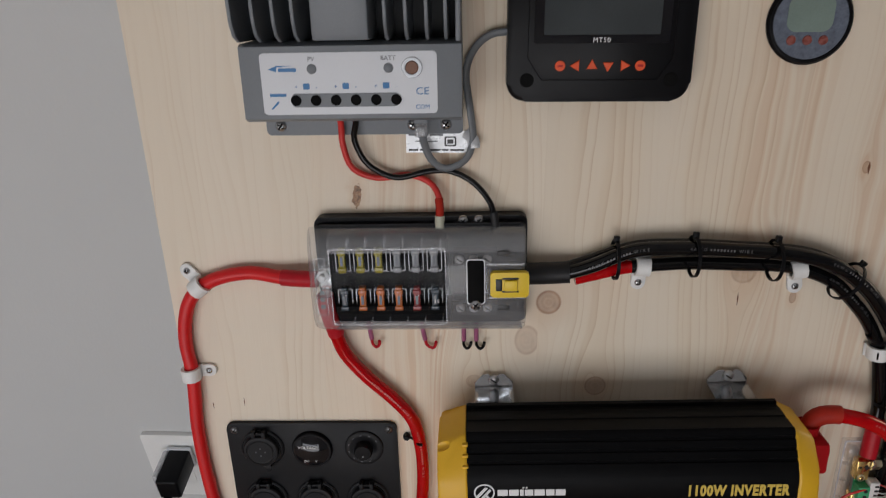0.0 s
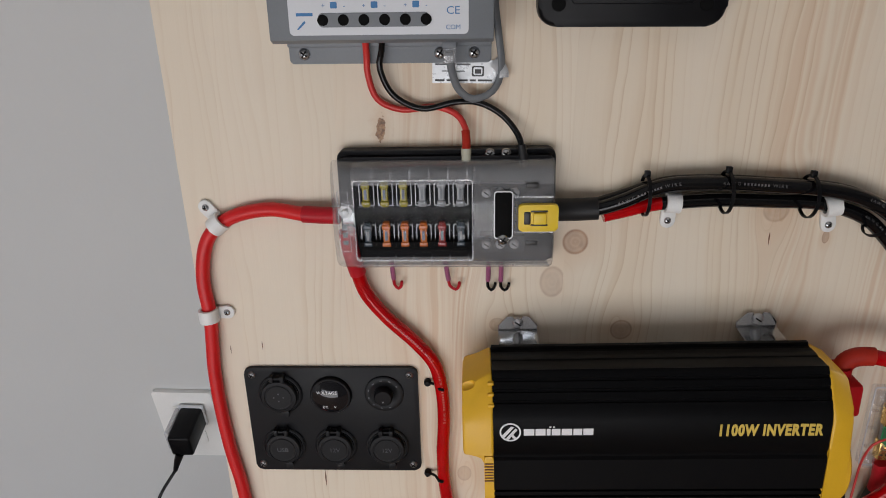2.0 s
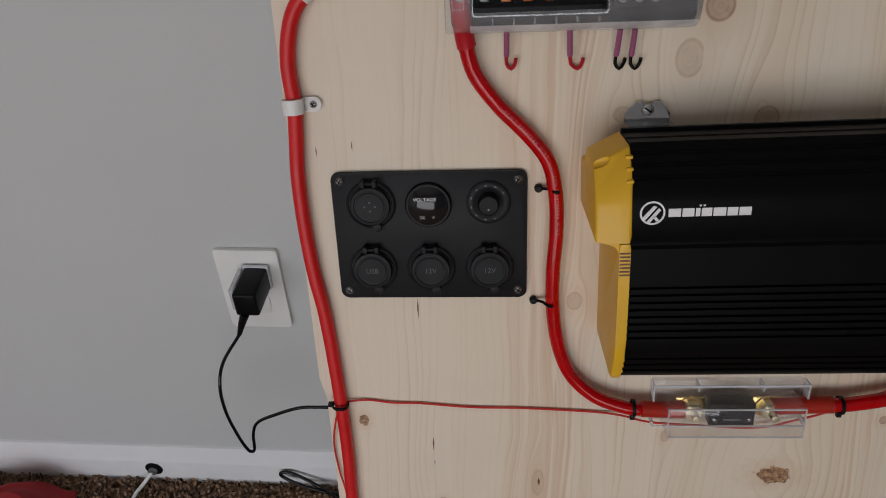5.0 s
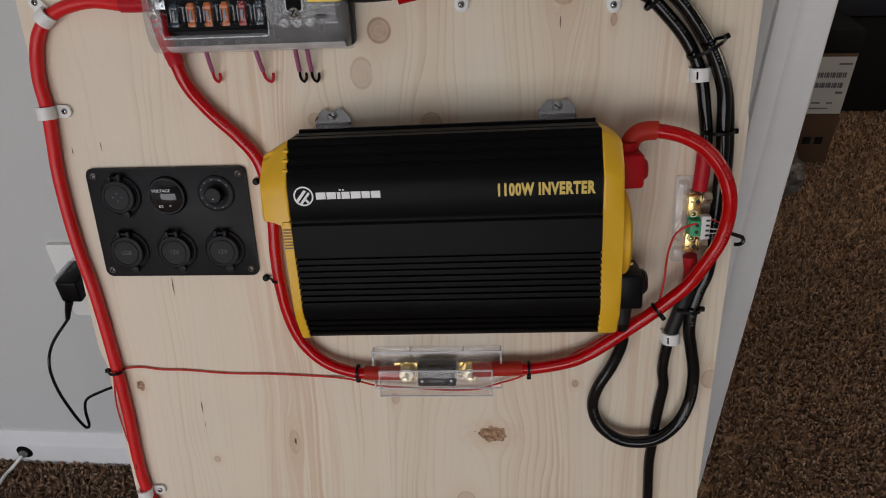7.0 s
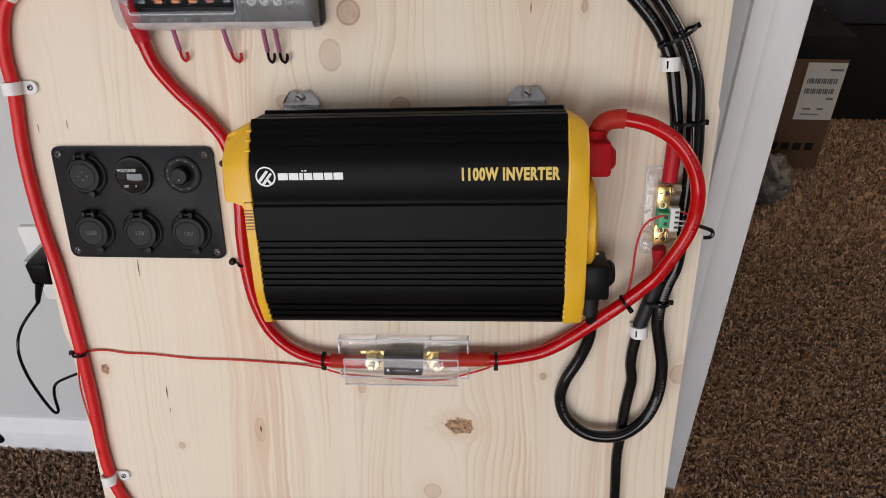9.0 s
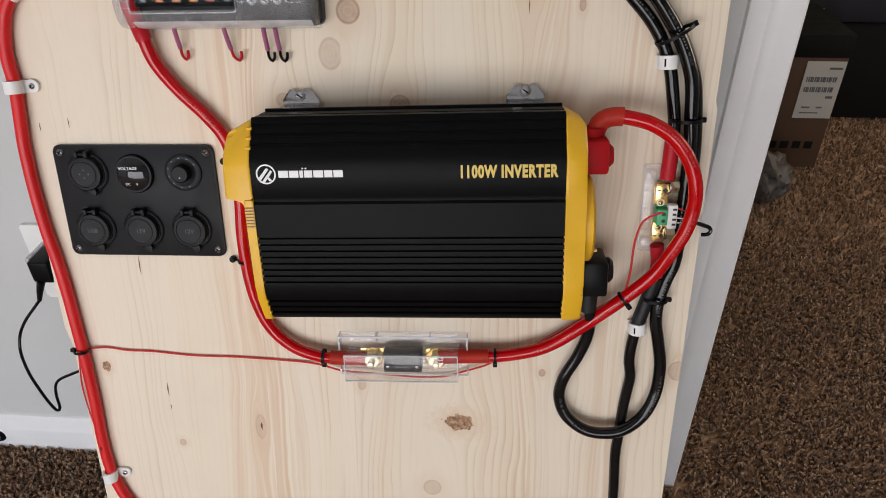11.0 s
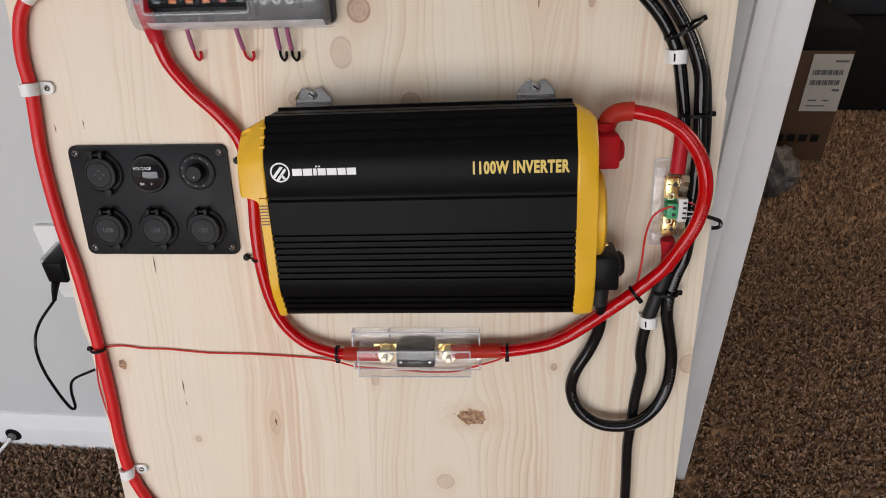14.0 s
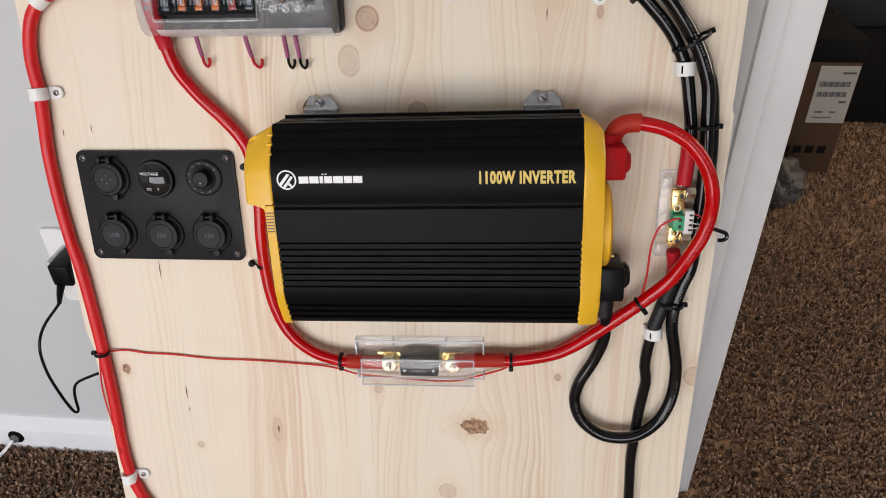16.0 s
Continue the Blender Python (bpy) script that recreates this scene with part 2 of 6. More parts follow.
    c = mix_colour(nodes, links, mt("MINIMUM", hearts, 0.5), c, (0.62, 0.41, 0.25))
    burl = ramp(nodes, links, noise_node(nodes, links, co, 240.0, 4.0, 0.65), [(0.36, (0.075, 0.030, 0.012)), (0.48, (0.27, 0.125, 0.055)), (0.60, (0.42, 0.24, 0.115)), (0.68, (0.58, 0.42, 0.22))])
    c = mix_colour(nodes, links, mt("MINIMUM", sound, 0.9), c, ramp(nodes, links, noise_node(nodes, links, co, 110.0, 3.0, 0.55), [(0.35, (0.26, 0.125, 0.068)), (0.65, (0.42, 0.235, 0.135))]))
    c = mix_colour(nodes, links, mt("MINIMUM", dark, 0.95), c, burl)
    # greyish handling marks
    soil = noise_node(nodes, links, co, 7.0, 5.0, 0.6)
    smap = nodes.new("ShaderNodeMapRange")
    for key, v in (("From Min", 0.52), ("From Max", 0.75), ("To Min", 0.0), ("To Max", 0.16)):
        smap.inputs[key].default_value = v
    links.new(soil, smap.inputs["Value"])
    c = mix_colour(nodes, links, smap.outputs[0], c, (0.55, 0.48, 0.41))
    links.new(c, bsdf.inputs["Base Color"])
    bsdf.inputs["Roughness"].default_value = 0.58
    bump_node(nodes, links, mt("ADD", mt("MULTIPLY", bands, 0.6), fibre), bsdf, 0.22, 0.0004)
    return m


def carpet_material(name):
    m, nodes, links, bsdf = shader(name)
    co = nodes.new("ShaderNodeTexCoord").outputs["Object"]
    patch = noise_node(nodes, links, co, 60.0, 4.0, 0.65)
    speck = noise_node(nodes, links, co, 230.0, 3.0, 0.6)
    isle = nodes.new("ShaderNodeNewGeometry").outputs["Random Per Island"]
    f = math_node(nodes, links, "MULTIPLY_ADD", isle, 0.34, math_node(nodes, links, "MULTIPLY_ADD", patch, 0.42, math_node(nodes, links, "MULTIPLY", speck, 0.26)))
    links.new(ramp(nodes, links, f, [(0.30, (0.085, 0.045, 0.024)), (0.44, (0.175, 0.096, 0.052)), (0.56, (0.290, 0.170, 0.096)), (0.74, (0.43, 0.275, 0.165))]), bsdf.inputs["Base Color"])
    bsdf.inputs["Roughness"].default_value = 0.95
    bsdf.inputs["Sheen Weight"].default_value = 0.2
    bump_node(nodes, links, speck, bsdf, 0.7, 0.004)
    return m


def wall_paint(name, colour):
    m, nodes, links, bsdf = shader(name)
    co = nodes.new("ShaderNodeTexCoord").outputs["Object"]
    peel = noise_node(nodes, links, co, 260.0, 4.0, 0.5)
    large = noise_node(nodes, links, co, 2.2, 5.0, 0.6)
    links.new(ramp(nodes, links, large, [(0.3, tuple(v * 0.955 for v in colour)), (0.7, colour)]), bsdf.inputs["Base Color"])
    bsdf.inputs["Roughness"].default_value = 0.72
    bump_node(nodes, links, peel, bsdf, 0.35, 0.0006)
    return m


PINE = pine()
WALL = wall_paint("wall_paint", (0.568, 0.575, 0.570))
CEIL = wall_paint("ceiling_paint", (0.8, 0.8, 0.79))
TRIM = surface("trim_paint", (0.76, 0.76, 0.765), 0.55, vary=0.04, bump=0.05)
CARPET = carpet_material("carpet")
RED_PVC = surface("red_pvc", (0.46, 0.0018, 0.004), 0.07, vary=0.18, blotch=60, bump=0.12, depth=0.0006, spec=0.38, smear=0.04)
RED_SATIN = surface("red_satin_pvc", (0.62, 0.010, 0.012), 0.42, vary=0.10, blotch=30, bump=0.05, spec=0.4)
RED_WIRE = surface("red_wire", (0.58, 0.03, 0.025), 0.4, vary=0.1)
RED_SHRINK = surface("red_shrink", (0.44, 0.009, 0.018), 0.45, vary=0.15, blotch=90, spec=0.25)
ORANGE_SHRINK = surface("orange_red_shrink", (0.40, 0.024, 0.012), 0.5, vary=0.15, blotch=90, spec=0.2)
RED_RUBBER = surface("red_rubber", (0.40, 0.006, 0.010), 0.55, vary=0.12, spec=0.15)
BLACK_PVC = surface("black_pvc", (0.0045, 0.0045, 0.005), 0.10, vary=0.2, bump=0.04, spec=0.32, smear=0.04)
BLACK_SHRINK = surface("black_shrink", (0.010, 0.010, 0.011), 0.5, vary=0.2, spec=0.35)
BLACK_PLASTIC = surface("black_plastic", (0.005, 0.005, 0.006), 0.38, vary=0.2, bump=0.2, spec=0.14)
PANEL_BLACK = surface("panel_black", (0.010, 0.0105, 0.012), 0.48, vary=0.15, grain=1600, bump=0.25, spec=0.2)
ANODISED = surface("black_anodised", (0.0024, 0.0024, 0.0028), 0.44, vary=0.1, grain=1500, bump=0.05, spec=0.085, smear=0.02)
GLOSS_BLACK = surface("gloss_black", (0.008, 0.008, 0.010), 0.06, vary=0.1, bump=0.0)
YELLOW = surface("yellow_plastic", (0.77, 0.435, 0.018), 0.42, vary=0.06, bump=0.12)
YELLOW_LATCH = surface("yellow_latch", (0.80, 0.56, 0.03), 0.4, vary=0.08)
NYLON = surface("white_nylon", (0.78, 0.78, 0.76), 0.42, vary=0.06)
ZINC = surface("zinc_steel", (0.50, 0.51, 0.52), 0.24, metal=0.95, vary=0.10, blotch=60, bump=0.05)
ZINC_BRIGHT = surface("bright_zinc_sheet", (0.62, 0.63, 0.64), 0.16, metal=1.0, vary=0.05, blotch=30, bump=0.0, smear=0.03)
PALE_SCREW = surface("pale_nickel_screw", (0.40, 0.40, 0.40), 0.5, metal=0.25, vary=0.1)
ZINC_DULL = surface("dull_zinc_sheet", (0.36, 0.37, 0.385), 0.42, metal=0.9, vary=0.12, blotch=120, bump=0.08)
DARK_METAL = surface("dark_screw_steel", (0.25, 0.25, 0.25), 0.35, metal=0.9, vary=0.2)
BRASS = surface("gold_plate", (0.78, 0.56, 0.22), 0.25, metal=1.0, vary=0.15, blotch=150)
BRASS_PALE = surface("pale_gold_nut", (0.92, 0.84, 0.62), 0.34, metal=1.0, vary=0.12, blotch=150)
GREY_PAINT = surface("grey_paint", (0.165, 0.18, 0.195), 0.45, vary=0.08, bump=0.2)
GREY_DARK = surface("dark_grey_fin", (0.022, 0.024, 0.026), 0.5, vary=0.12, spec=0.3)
GREY_CORD = surface("grey_cord", (0.15, 0.16, 0.17), 0.45, vary=0.1)
STICKER = surface("white_sticker", (0.66, 0.68, 0.71), 0.35, vary=0.03, bump=0.03)
# white paper greyed: the far room's shade is in its colour
SHADED_LABEL_PAPER = surface("shaded_label_paper", (0.38, 0.37, 0.355), 0.6, vary=0.06, blotch=14, bump=0.03)
SILVER_STICKER = surface("silver_sticker", (0.55, 0.56, 0.57), 0.3, metal=0.3, vary=0.1, blotch=120)
INK_BLUE = surface("blue_ink", (0.03, 0.17, 0.40), 0.4, vary=0.05, bump=0)
INK_GREY = surface("grey_ink", (0.085, 0.09, 0.10), 0.4, vary=0.05, bump=0)
INK_BLACK = surface("black_ink", (0.02, 0.02, 0.02), 0.4, vary=0.05, bump=0)
INK_WHITE = surface("white_ink", (0.82, 0.82, 0.82), 0.4, vary=0.05, bump=0)
INK_YELLOW = surface("yellow_ink", (0.70, 0.50, 0.09), 0.45, vary=0.1, bump=0)
INK_CABLE = surface("faded_print", (0.13, 0.125, 0.125), 0.5, vary=0.25, grain=1500, bump=0)
INK_CABLE_RED = surface("faded_print_on_red", (0.52, 0.11, 0.10), 0.5, vary=0.25, grain=1500, bump=0)
HOLE = surface("dark_hole", (0.003, 0.003, 0.003), 0.7, vary=0.1, bump=0, spec=0.1)
ORANGE_KEY = surface("orange_key", (0.78, 0.085, 0.012), 0.45, vary=0.1)
LCD = surface("lcd_glass", (0.045, 0.052, 0.055), 0.12, vary=0.08, bump=0)
LCD_GREEN = surface("lcd_greenish", (0.20, 0.26, 0.23), 0.18, vary=0.15, bump=0)
FILM = surface("protective_film", (0.13, 0.15, 0.19), 0.15, vary=0.3, blotch=220, bump=0.3)
GAUGE_KEY = surface("dull_red_key", (0.24, 0.07, 0.055), 0.3, vary=0.25, blotch=300)
BRONZE = surface("bronze_button", (0.16, 0.06, 0.025), 0.4, vary=0.2)
FROSTED = clear_plastic("smoky_clear_cover", (0.90, 0.905, 0.915), 0.5, 0.18, 0.10, 0.022)
CLEAR_WINDOW = clear_plastic("clear_cover_window", (0.90, 0.905, 0.91), 0.30, 0.003, 0.05, 0.004)
FROST_RIM = clear_plastic("frosted_cover_rim", (0.92, 0.925, 0.935), 0.45, 0.16, 0.15, 0.05)
FROST_EDGE = clear_plastic("frosted_lower_edge", (0.93, 0.935, 0.945), 0.45, 0.75, 0.2, 0.05)
SOCKET_RIM = clear_plastic("clear_socket_rim", (0.90, 0.905, 0.92), 0.4, 0.38, 0.15, 0.05)
ACRYLIC = clear_plastic("clear_acrylic", (0.96, 0.955, 0.96), 0.40, 0.07, 0.04, 0.05)
ACRYLIC_EDGE = clear_plastic("acrylic_edge", (0.88, 0.87, 0.90), 0.4, 0.60, 0.08, 0.08)
FUSE_YELLOW = surface("yellow_fuse", (0.28, 0.24, 0.02), 0.25, vary=0.2, bump=0, coat=0.4)
FUSE_CLEAR = surface("clear_fuse", (0.24, 0.25, 0.26), 0.2, vary=0.25, bump=0, coat=0.4)
FUSE_ORANGE = surface("orange_fuse", (0.50, 0.12, 0.015), 0.25, vary=0.2, bump=0, coat=0.4)
FUSE_RED = surface("red_fuse", (0.25, 0.02, 0.02), 0.25, vary=0.2, bump=0, coat=0.4)
FUSE_BLUE = surface("dark_blue_fuse", (0.03, 0.045, 0.06), 0.25, vary=0.2, bump=0, coat=0.4)
GREEN = surface("green_terminal", (0.05, 0.36, 0.16), 0.4, vary=0.1)
PCB = surface("connector_white", (0.72, 0.72, 0.70), 0.45, vary=0.06)
PURPLE = surface("plum_shrink", (0.31, 0.085, 0.18), 0.4, vary=0.2, coat=0.3)
TAN_SHRINK = surface("pale_terminal", (0.44, 0.43, 0.33), 0.45, vary=0.1)
RED_CLOTH = surface("red_cloth", (0.30, 0.012, 0.014), 0.85, vary=0.2, grain=900, bump=0.4)
# brown board darkened in its base colour for the shade it stands in
SHADED_CARDBOARD = surface("cardboard", (0.055, 0.026, 0.012), 0.8, vary=0.15, grain=200, blotch=9)
DARK_STUFF = surface("dark_cloth", (0.004, 0.004, 0.0045), 0.8, vary=0.3, spec=0.15)
BLUE_DARK = surface("dark_blue_bin", (0.006, 0.009, 0.018), 0.5, vary=0.2)
BAG = surface("plastic_bag", (0.07, 0.062, 0.058), 0.3, vary=0.3, blotch=30, bump=0.4, depth=0.004)
WINDOW_GLASS = clear_plastic("window_glass", (0.97, 0.98, 0.98), 0.45, 0.01, 0.02)


# ---- mesh helpers ----
def finish(name, bm, material, parent=None, label="", smooth=True, angle=40):
    bmesh.ops.recalc_face_normals(bm, faces=bm.faces)
    if smooth:
        lim = radians(angle)
        for f in bm.faces:
            f.smooth = True
        for e in bm.edges:
            e.smooth = len(e.link_faces) == 2 and e.calc_face_angle(0.0) < lim
    me = bpy.data.meshes.new(name)
    bm.to_mesh(me)
    bm.free()
    me.materials.append(material)
    ob = new(name, me)
    if parent is not None:
        ob.parent = parent
    if label:
        ob["label"] = label
    return ob


def part(name, bm, material, parent, label=""):
    return finish(name, bm, material, parent, label)


def thing(name, m, label, category, group="", kind=""):
    e = new(name)
    e.empty_display_size = 0.02
    e.matrix_world = m
    return tagged(e, label, category, group, kind)


def on_board(x, z, turn=0.0, y=0.0):
    return BOARD @ pose(x, y, z, 0, -turn, 0)


def box(x0, x1, y0, y1, z0, z1, bevel=0.0, seg=2, bm=None):
    own = bmesh.new()
    r = bmesh.ops.create_cube(own, size=1.0)
    for v in r["verts"]:
        v.co = Vector((x0 + (v.co.x + 0.5) * (x1 - x0), y0 + (v.co.y + 0.5) * (y1 - y0), z0 + (v.co.z + 0.5) * (z1 - z0)))
    if bevel:
        bmesh.ops.bevel(own, geom=own.edges[:], offset=bevel, segments=seg, affect="EDGES", profile=0.5)
    return joined(bm, own)


def joined(bm, own):
    if bm is None:
        return own
    tmp = bpy.data.meshes.new("tmp")
    own.to_mesh(tmp)
    own.free()
    bm.from_mesh(tmp)
    bpy.data.meshes.remove(tmp)
    return bm


def turned(profile, centre=(0, 0, 0), axis="y", seg=32, bm=None):
    """A body of revolution about an axis through centre; profile: (radius, distance along the axis)."""
    own = bmesh.new()
    rings = []
    for r, h in profile:
        if r < 1e-6:
            rings.append([own.verts.new((0, h, 0))])
        else:
            rings.append([own.verts.new((r * math.cos(2 * math.pi * i / seg), h, r * math.sin(2 * math.pi * i / seg))) for i in range(seg)])
    for a, b in zip(rings, rings[1:]):
        for i in range(seg):
            j = (i + 1) % seg
            if len(a) == 1 and len(b) == 1:
                continue
            if len(a) == 1:
                own.faces.new((a[0], b[j], b[i]))
            elif len(b) == 1:
                own.faces.new((a[i], a[j], b[0]))
            else:
                own.faces.new((a[i], a[j], b[j], b[i]))
    for ring in (rings[0], rings[-1]) if profile[0] != profile[-1] else ():
        if len(ring) > 2:
            own.faces.new(ring)
    for v in own.verts:
        x, y, z = v.co
        if axis == "x":
            v.co = Vector((y, x, z))
        elif axis == "z":
            v.co = Vector((x, z, y))
        v.co += Vector(centre)
    return joined(bm, own)


def rounded_rect(x0, x1, z0, z1, r, n=6):
    pts = []
    for cx, cz, a0 in ((x1 - r, z1 - r, 0), (x0 + r, z1 - r, 90), (x0 + r, z0 + r, 180), (x1 - r, z0 + r, 270)):
        for i in range(n + 1):
            a = radians(a0 + 90 * i / n)
            pts.append((cx + r * math.cos(a), cz + r * math.sin(a)))
    return pts


def prism(outline, d0, d1, plane="xz", bevel=0.0, bm=None, seg=2):
    """An outline drawn out between two depths. plane xz: outline (x, z), depth y; plane yz: outline (y, z), depth x."""
    own = bmesh.new()
    put = (lambda a, b, d: (a, d, b)) if plane == "xz" else ((lambda a, b, d: (d, a, b)) if plane == "yz" else (lambda a, b, d: (a, b, d)))
    lo = [own.verts.new(put(a, b, d0)) for a, b in outline]
    hi = [own.verts.new(put(a, b, d1)) for a, b in outline]
    f0, f1 = own.faces.new(lo), own.faces.new(hi)
    n = len(outline)
    for i in range(n):
        own.faces.new((lo[i], lo[(i + 1) % n], hi[(i + 1) % n], hi[i]))
    if bevel:
        bmesh.ops.bevel(own, geom=list({e for f in (f0, f1) for e in f.edges}), offset=bevel, segments=seg, affect="EDGES", profile=0.5)
    return joined(bm, own)


def frame_prism(outer, inner, d0, d1, bm=None):
    """A flat ring between two outlines with the same number of points (plane xz)."""
    own = bmesh.new()
    rows = [[own.verts.new((a, d, b)) for a, b in o] for o, d in ((outer, d0), (outer, d1), (inner, d1), (inner, d0))]
    n = len(outer)
    for k in range(4):
        a, b = rows[k], rows[(k + 1) % 4]
        for i in range(n):
            own.faces.new((a[i], a[(i + 1) % n], b[(i + 1) % n], b[i]))
    return joined(bm, own)


def spline(points, step=0.004):
    """A smooth line through the points, at even steps."""
    p = [Vector(q) for q in points]
    p = [2 * p[0] - p[1]] + p + [2 * p[-1] - p[-2]]
    out = []
    for i in range(1, len(p) - 2):
        a, b, c, d = p[i - 1:i + 3]
        n = max(2, int((c - b).length / step))
        for k in range(n):
            t = k / n
            out.append(0.5 * ((2 * b) + (c - a) * t + (2 * a - 5 * b + 4 * c - d) * t * t + (3 * b - a - 3 * c + d) * t ** 3))
    return out + [p[-2]]


def tube(points, r, seg=12, step=0.004, bm=None, flat=1.0, r_end=None):
    line = spline(points, step)
    own = bmesh.new()
    up = Vector((0.13, -0.97, 0.2)).normalized()
    rings = []
    n = len(line)
    for i, q in enumerate(line):
        d = (line[min(i + 1, n - 1)] - line[max(i - 1, 0)]).normalized()
        side = d.cross(up)
        if side.length < 1e-3:
            side = d.cross(Vector((1, 0, 0)))
        side.normalize()
        up = side.cross(d).normalized()
        rr = r if r_end is None else r + (r_end - r) * i / (n - 1)
        rings.append([own.verts.new(q + rr * (math.cos(2 * math.pi * k / seg) * side + flat * math.sin(2 * math.pi * k / seg) * up)) for k in range(seg)])
    for a, b in zip(rings, rings[1:]):
        for k in range(seg):
            own.faces.new((a[k], a[(k + 1) % seg], b[(k + 1) % seg], b[k]))
    own.faces.new(rings[0])
    own.faces.new(rings[-1])
    return joined(bm, own)


def lettering(text, size, x, z, y, material, parent, name="lettering", align="LEFT", wide=1.0, bold=0.0, label="", space=1.0):
    """Raised print in the plane of the board, its baseline at z."""
    fc = bpy.data.curves.new("fc", "FONT")
    fc.body, fc.size, fc.align_x, fc.extrude, fc.offset, fc.resolution_u = text, size, align, 0.0001, bold, 3
    fc.space_character = space
    tmp = new("tmp_text", fc)
    me = bpy.data.meshes.new_from_object(tmp.evaluated_get(bpy.context.evaluated_depsgraph_get()))
    bpy.data.objects.remove(tmp)
    bpy.data.curves.remove(fc)
    me.transform(Matrix.Translation((x, y, z)) @ pose(0, 0, 0, 90) @ Matrix.Diagonal((wide, 1, 1, 1)))
    me.name = name
    me.materials.append(material)
    ob = new(name, me)
    ob.parent = parent
    if label:
        ob["label"] = label
    return ob


def screw_head(x, z, y, r, parent, material=ZINC, slots=2, name="screw", label=""):
    """A domed screw head with a recessed cross or slot, facing the room."""
    bm = turned([(0.0, y - r * 0.55), (r * 0.45, y - r * 0.52), (r * 0.85, y - r * 0.3), (r, y), (r, y + 0.001)], (x, 0, z), "y", 18)
    s = part(name, bm, material, parent, label)
    bm = bmesh.new()
    for k in range(slots):
        a = radians(35 + 90 * k)
        b = box(-r * 0.6, r * 0.6, y - r * 0.60, y - r * 0.4, -r * 0.13, r * 0.13)
        bmesh.ops.rotate(b, verts=b.verts, cent=(0, 0, 0), matrix=Matrix.Rotation(a, 3, "Y"))
        bmesh.ops.translate(b, verts=b.verts, vec=(x, 0, z))
        joined(bm, b)
    part("screw_slot", bm, HOLE, s)
    return s


# ---- the room ----
X0, X1, CEILING = -2.6, EAST_X, 2.44
DOOR_X0, DOOR_X1, DOOR_TOP, THICK = 0.400, 1.20, 2.04, 0.115
FAR_Y = 2.75


def setting(name, bm, material, label, category):
    return tagged(finish(name, bm, material), label, category, kind="structure")


setting("floor", box(X0 - 0.1, X1 + 0.1, BACK_Y - 0.1, FAR_Y + 0.1, -0.1, -0.002), CARPET, "speckled brown and tan cut-pile carpet floor", "floor")
bm = box(X0, DOOR_X0, WALL_Y, WALL_Y + THICK, 0, CEILING)
box(DOOR_X1, X1, WALL_Y, WALL_Y + THICK, 0, CEILING, bm=bm)
box(DOOR_X0, DOOR_X1, WALL_Y, WALL_Y + THICK, DOOR_TOP, CEILING, bm=bm)
setting("wall_north", bm, WALL, "light grey painted wall behind the board with doorway", "wall")
setting("wall_west", box(X0 - 0.1, X0, BACK_Y, FAR_Y, 0, CEILING), WALL, "light grey painted side wall of the room", "wall")
bm = box(X1, X1 + 0.1, BACK_Y, FILL_WIN_Y0, 0, CEILING)
box(X1, X1 + 0.1, FILL_WIN_Y1, FAR_Y, 0, CEILING, bm=bm)
box(X1, X1 + 0.1, FILL_WIN_Y0, FILL_WIN_Y1, 0, FILL_WIN_Z0, bm=bm)
box(X1, X1 + 0.1, FILL_WIN_Y0, FILL_WIN_Y1, FILL_WIN_Z1, CEILING, bm=bm)
setting("wall_east", bm, WALL, "light grey painted side wall of both rooms", "wall")
setting("wall_far", box(X0 - 0.1, X1 + 0.1, FAR_Y, FAR_Y + 0.1, 0, CEILING), WALL, "grey wall of the dim room beyond", "wall")
bm = box(X0 - 0.1, WIN_X0, BACK_Y - 0.14, BACK_Y, 0, CEILING)
box(WIN_X1, X1 + 0.1, BACK_Y - 0.14, BACK_Y, 0, CEILING, bm=bm)
box(WIN_X0, WIN_X1, BACK_Y - 0.14, BACK_Y, 0, WIN_Z0, bm=bm)
box(WIN_X0, WIN_X1, BACK_Y - 0.14, BACK_Y, WIN_Z1, CEILING, bm=bm)
setting("wall_south", bm, WALL, "light grey painted wall with the daylight window", "wall")
setting("ceiling", box(X0 - 0.1, X1 + 0.1, BACK_Y - 0.14, FAR_Y + 0.1, CEILING, CEILING + 0.1), CEIL, "plain white painted ceiling over both rooms", "ceiling")

# baseboard with an eased top edge
BASE_PROFILE = [(0, 0.001), (-0.013, 0.001), (-0.013, 0.042), (-0.0115, 0.046), (-0.0080, 0.052), (-0.0065, 0.060), (-0.003, 0.067), (0, 0.068)]
setting("baseboard", prism([(WALL_Y + a, b) for a, b in BASE_PROFILE], X0 + 0.003, 0.347, "yz"), TRIM, "white painted baseboard along the wall above carpet", "baseboard")

# door casing: stepped colonial profile, and the jamb in the opening
CASING = [(0.0, 0.0), (0.0, -0.009), (0.004, -0.012), (0.018, -0.012), (0.021, -0.0155), (0.030, -0.017), (0.048, -0.0165), (0.0505, -0.014), (0.0515, 0.0)]
bm = bmesh.new()
prism([(0.360 + a, WALL_Y + b) for a, b in CASING], 0.001, DOOR_TOP + 0.05, "xy", bm=bm)
prism([(DOOR_X1 + 0.040 - a, WALL_Y + b) for a, b in CASING], 0.001, DOOR_TOP + 0.05, "xy", bm=bm)
box(0.412, DOOR_X1 - 0.012, WALL_Y - 0.015, WALL_Y, DOOR_TOP - 0.01, DOOR_TOP + 0.05, bm=bm)
box(DOOR_X0 - 0.001, DOOR_X0 + 0.010, WALL_Y + 0.001, WALL_Y + THICK + 0.002, 0.001, DOOR_TOP - 0.012, bm=bm)
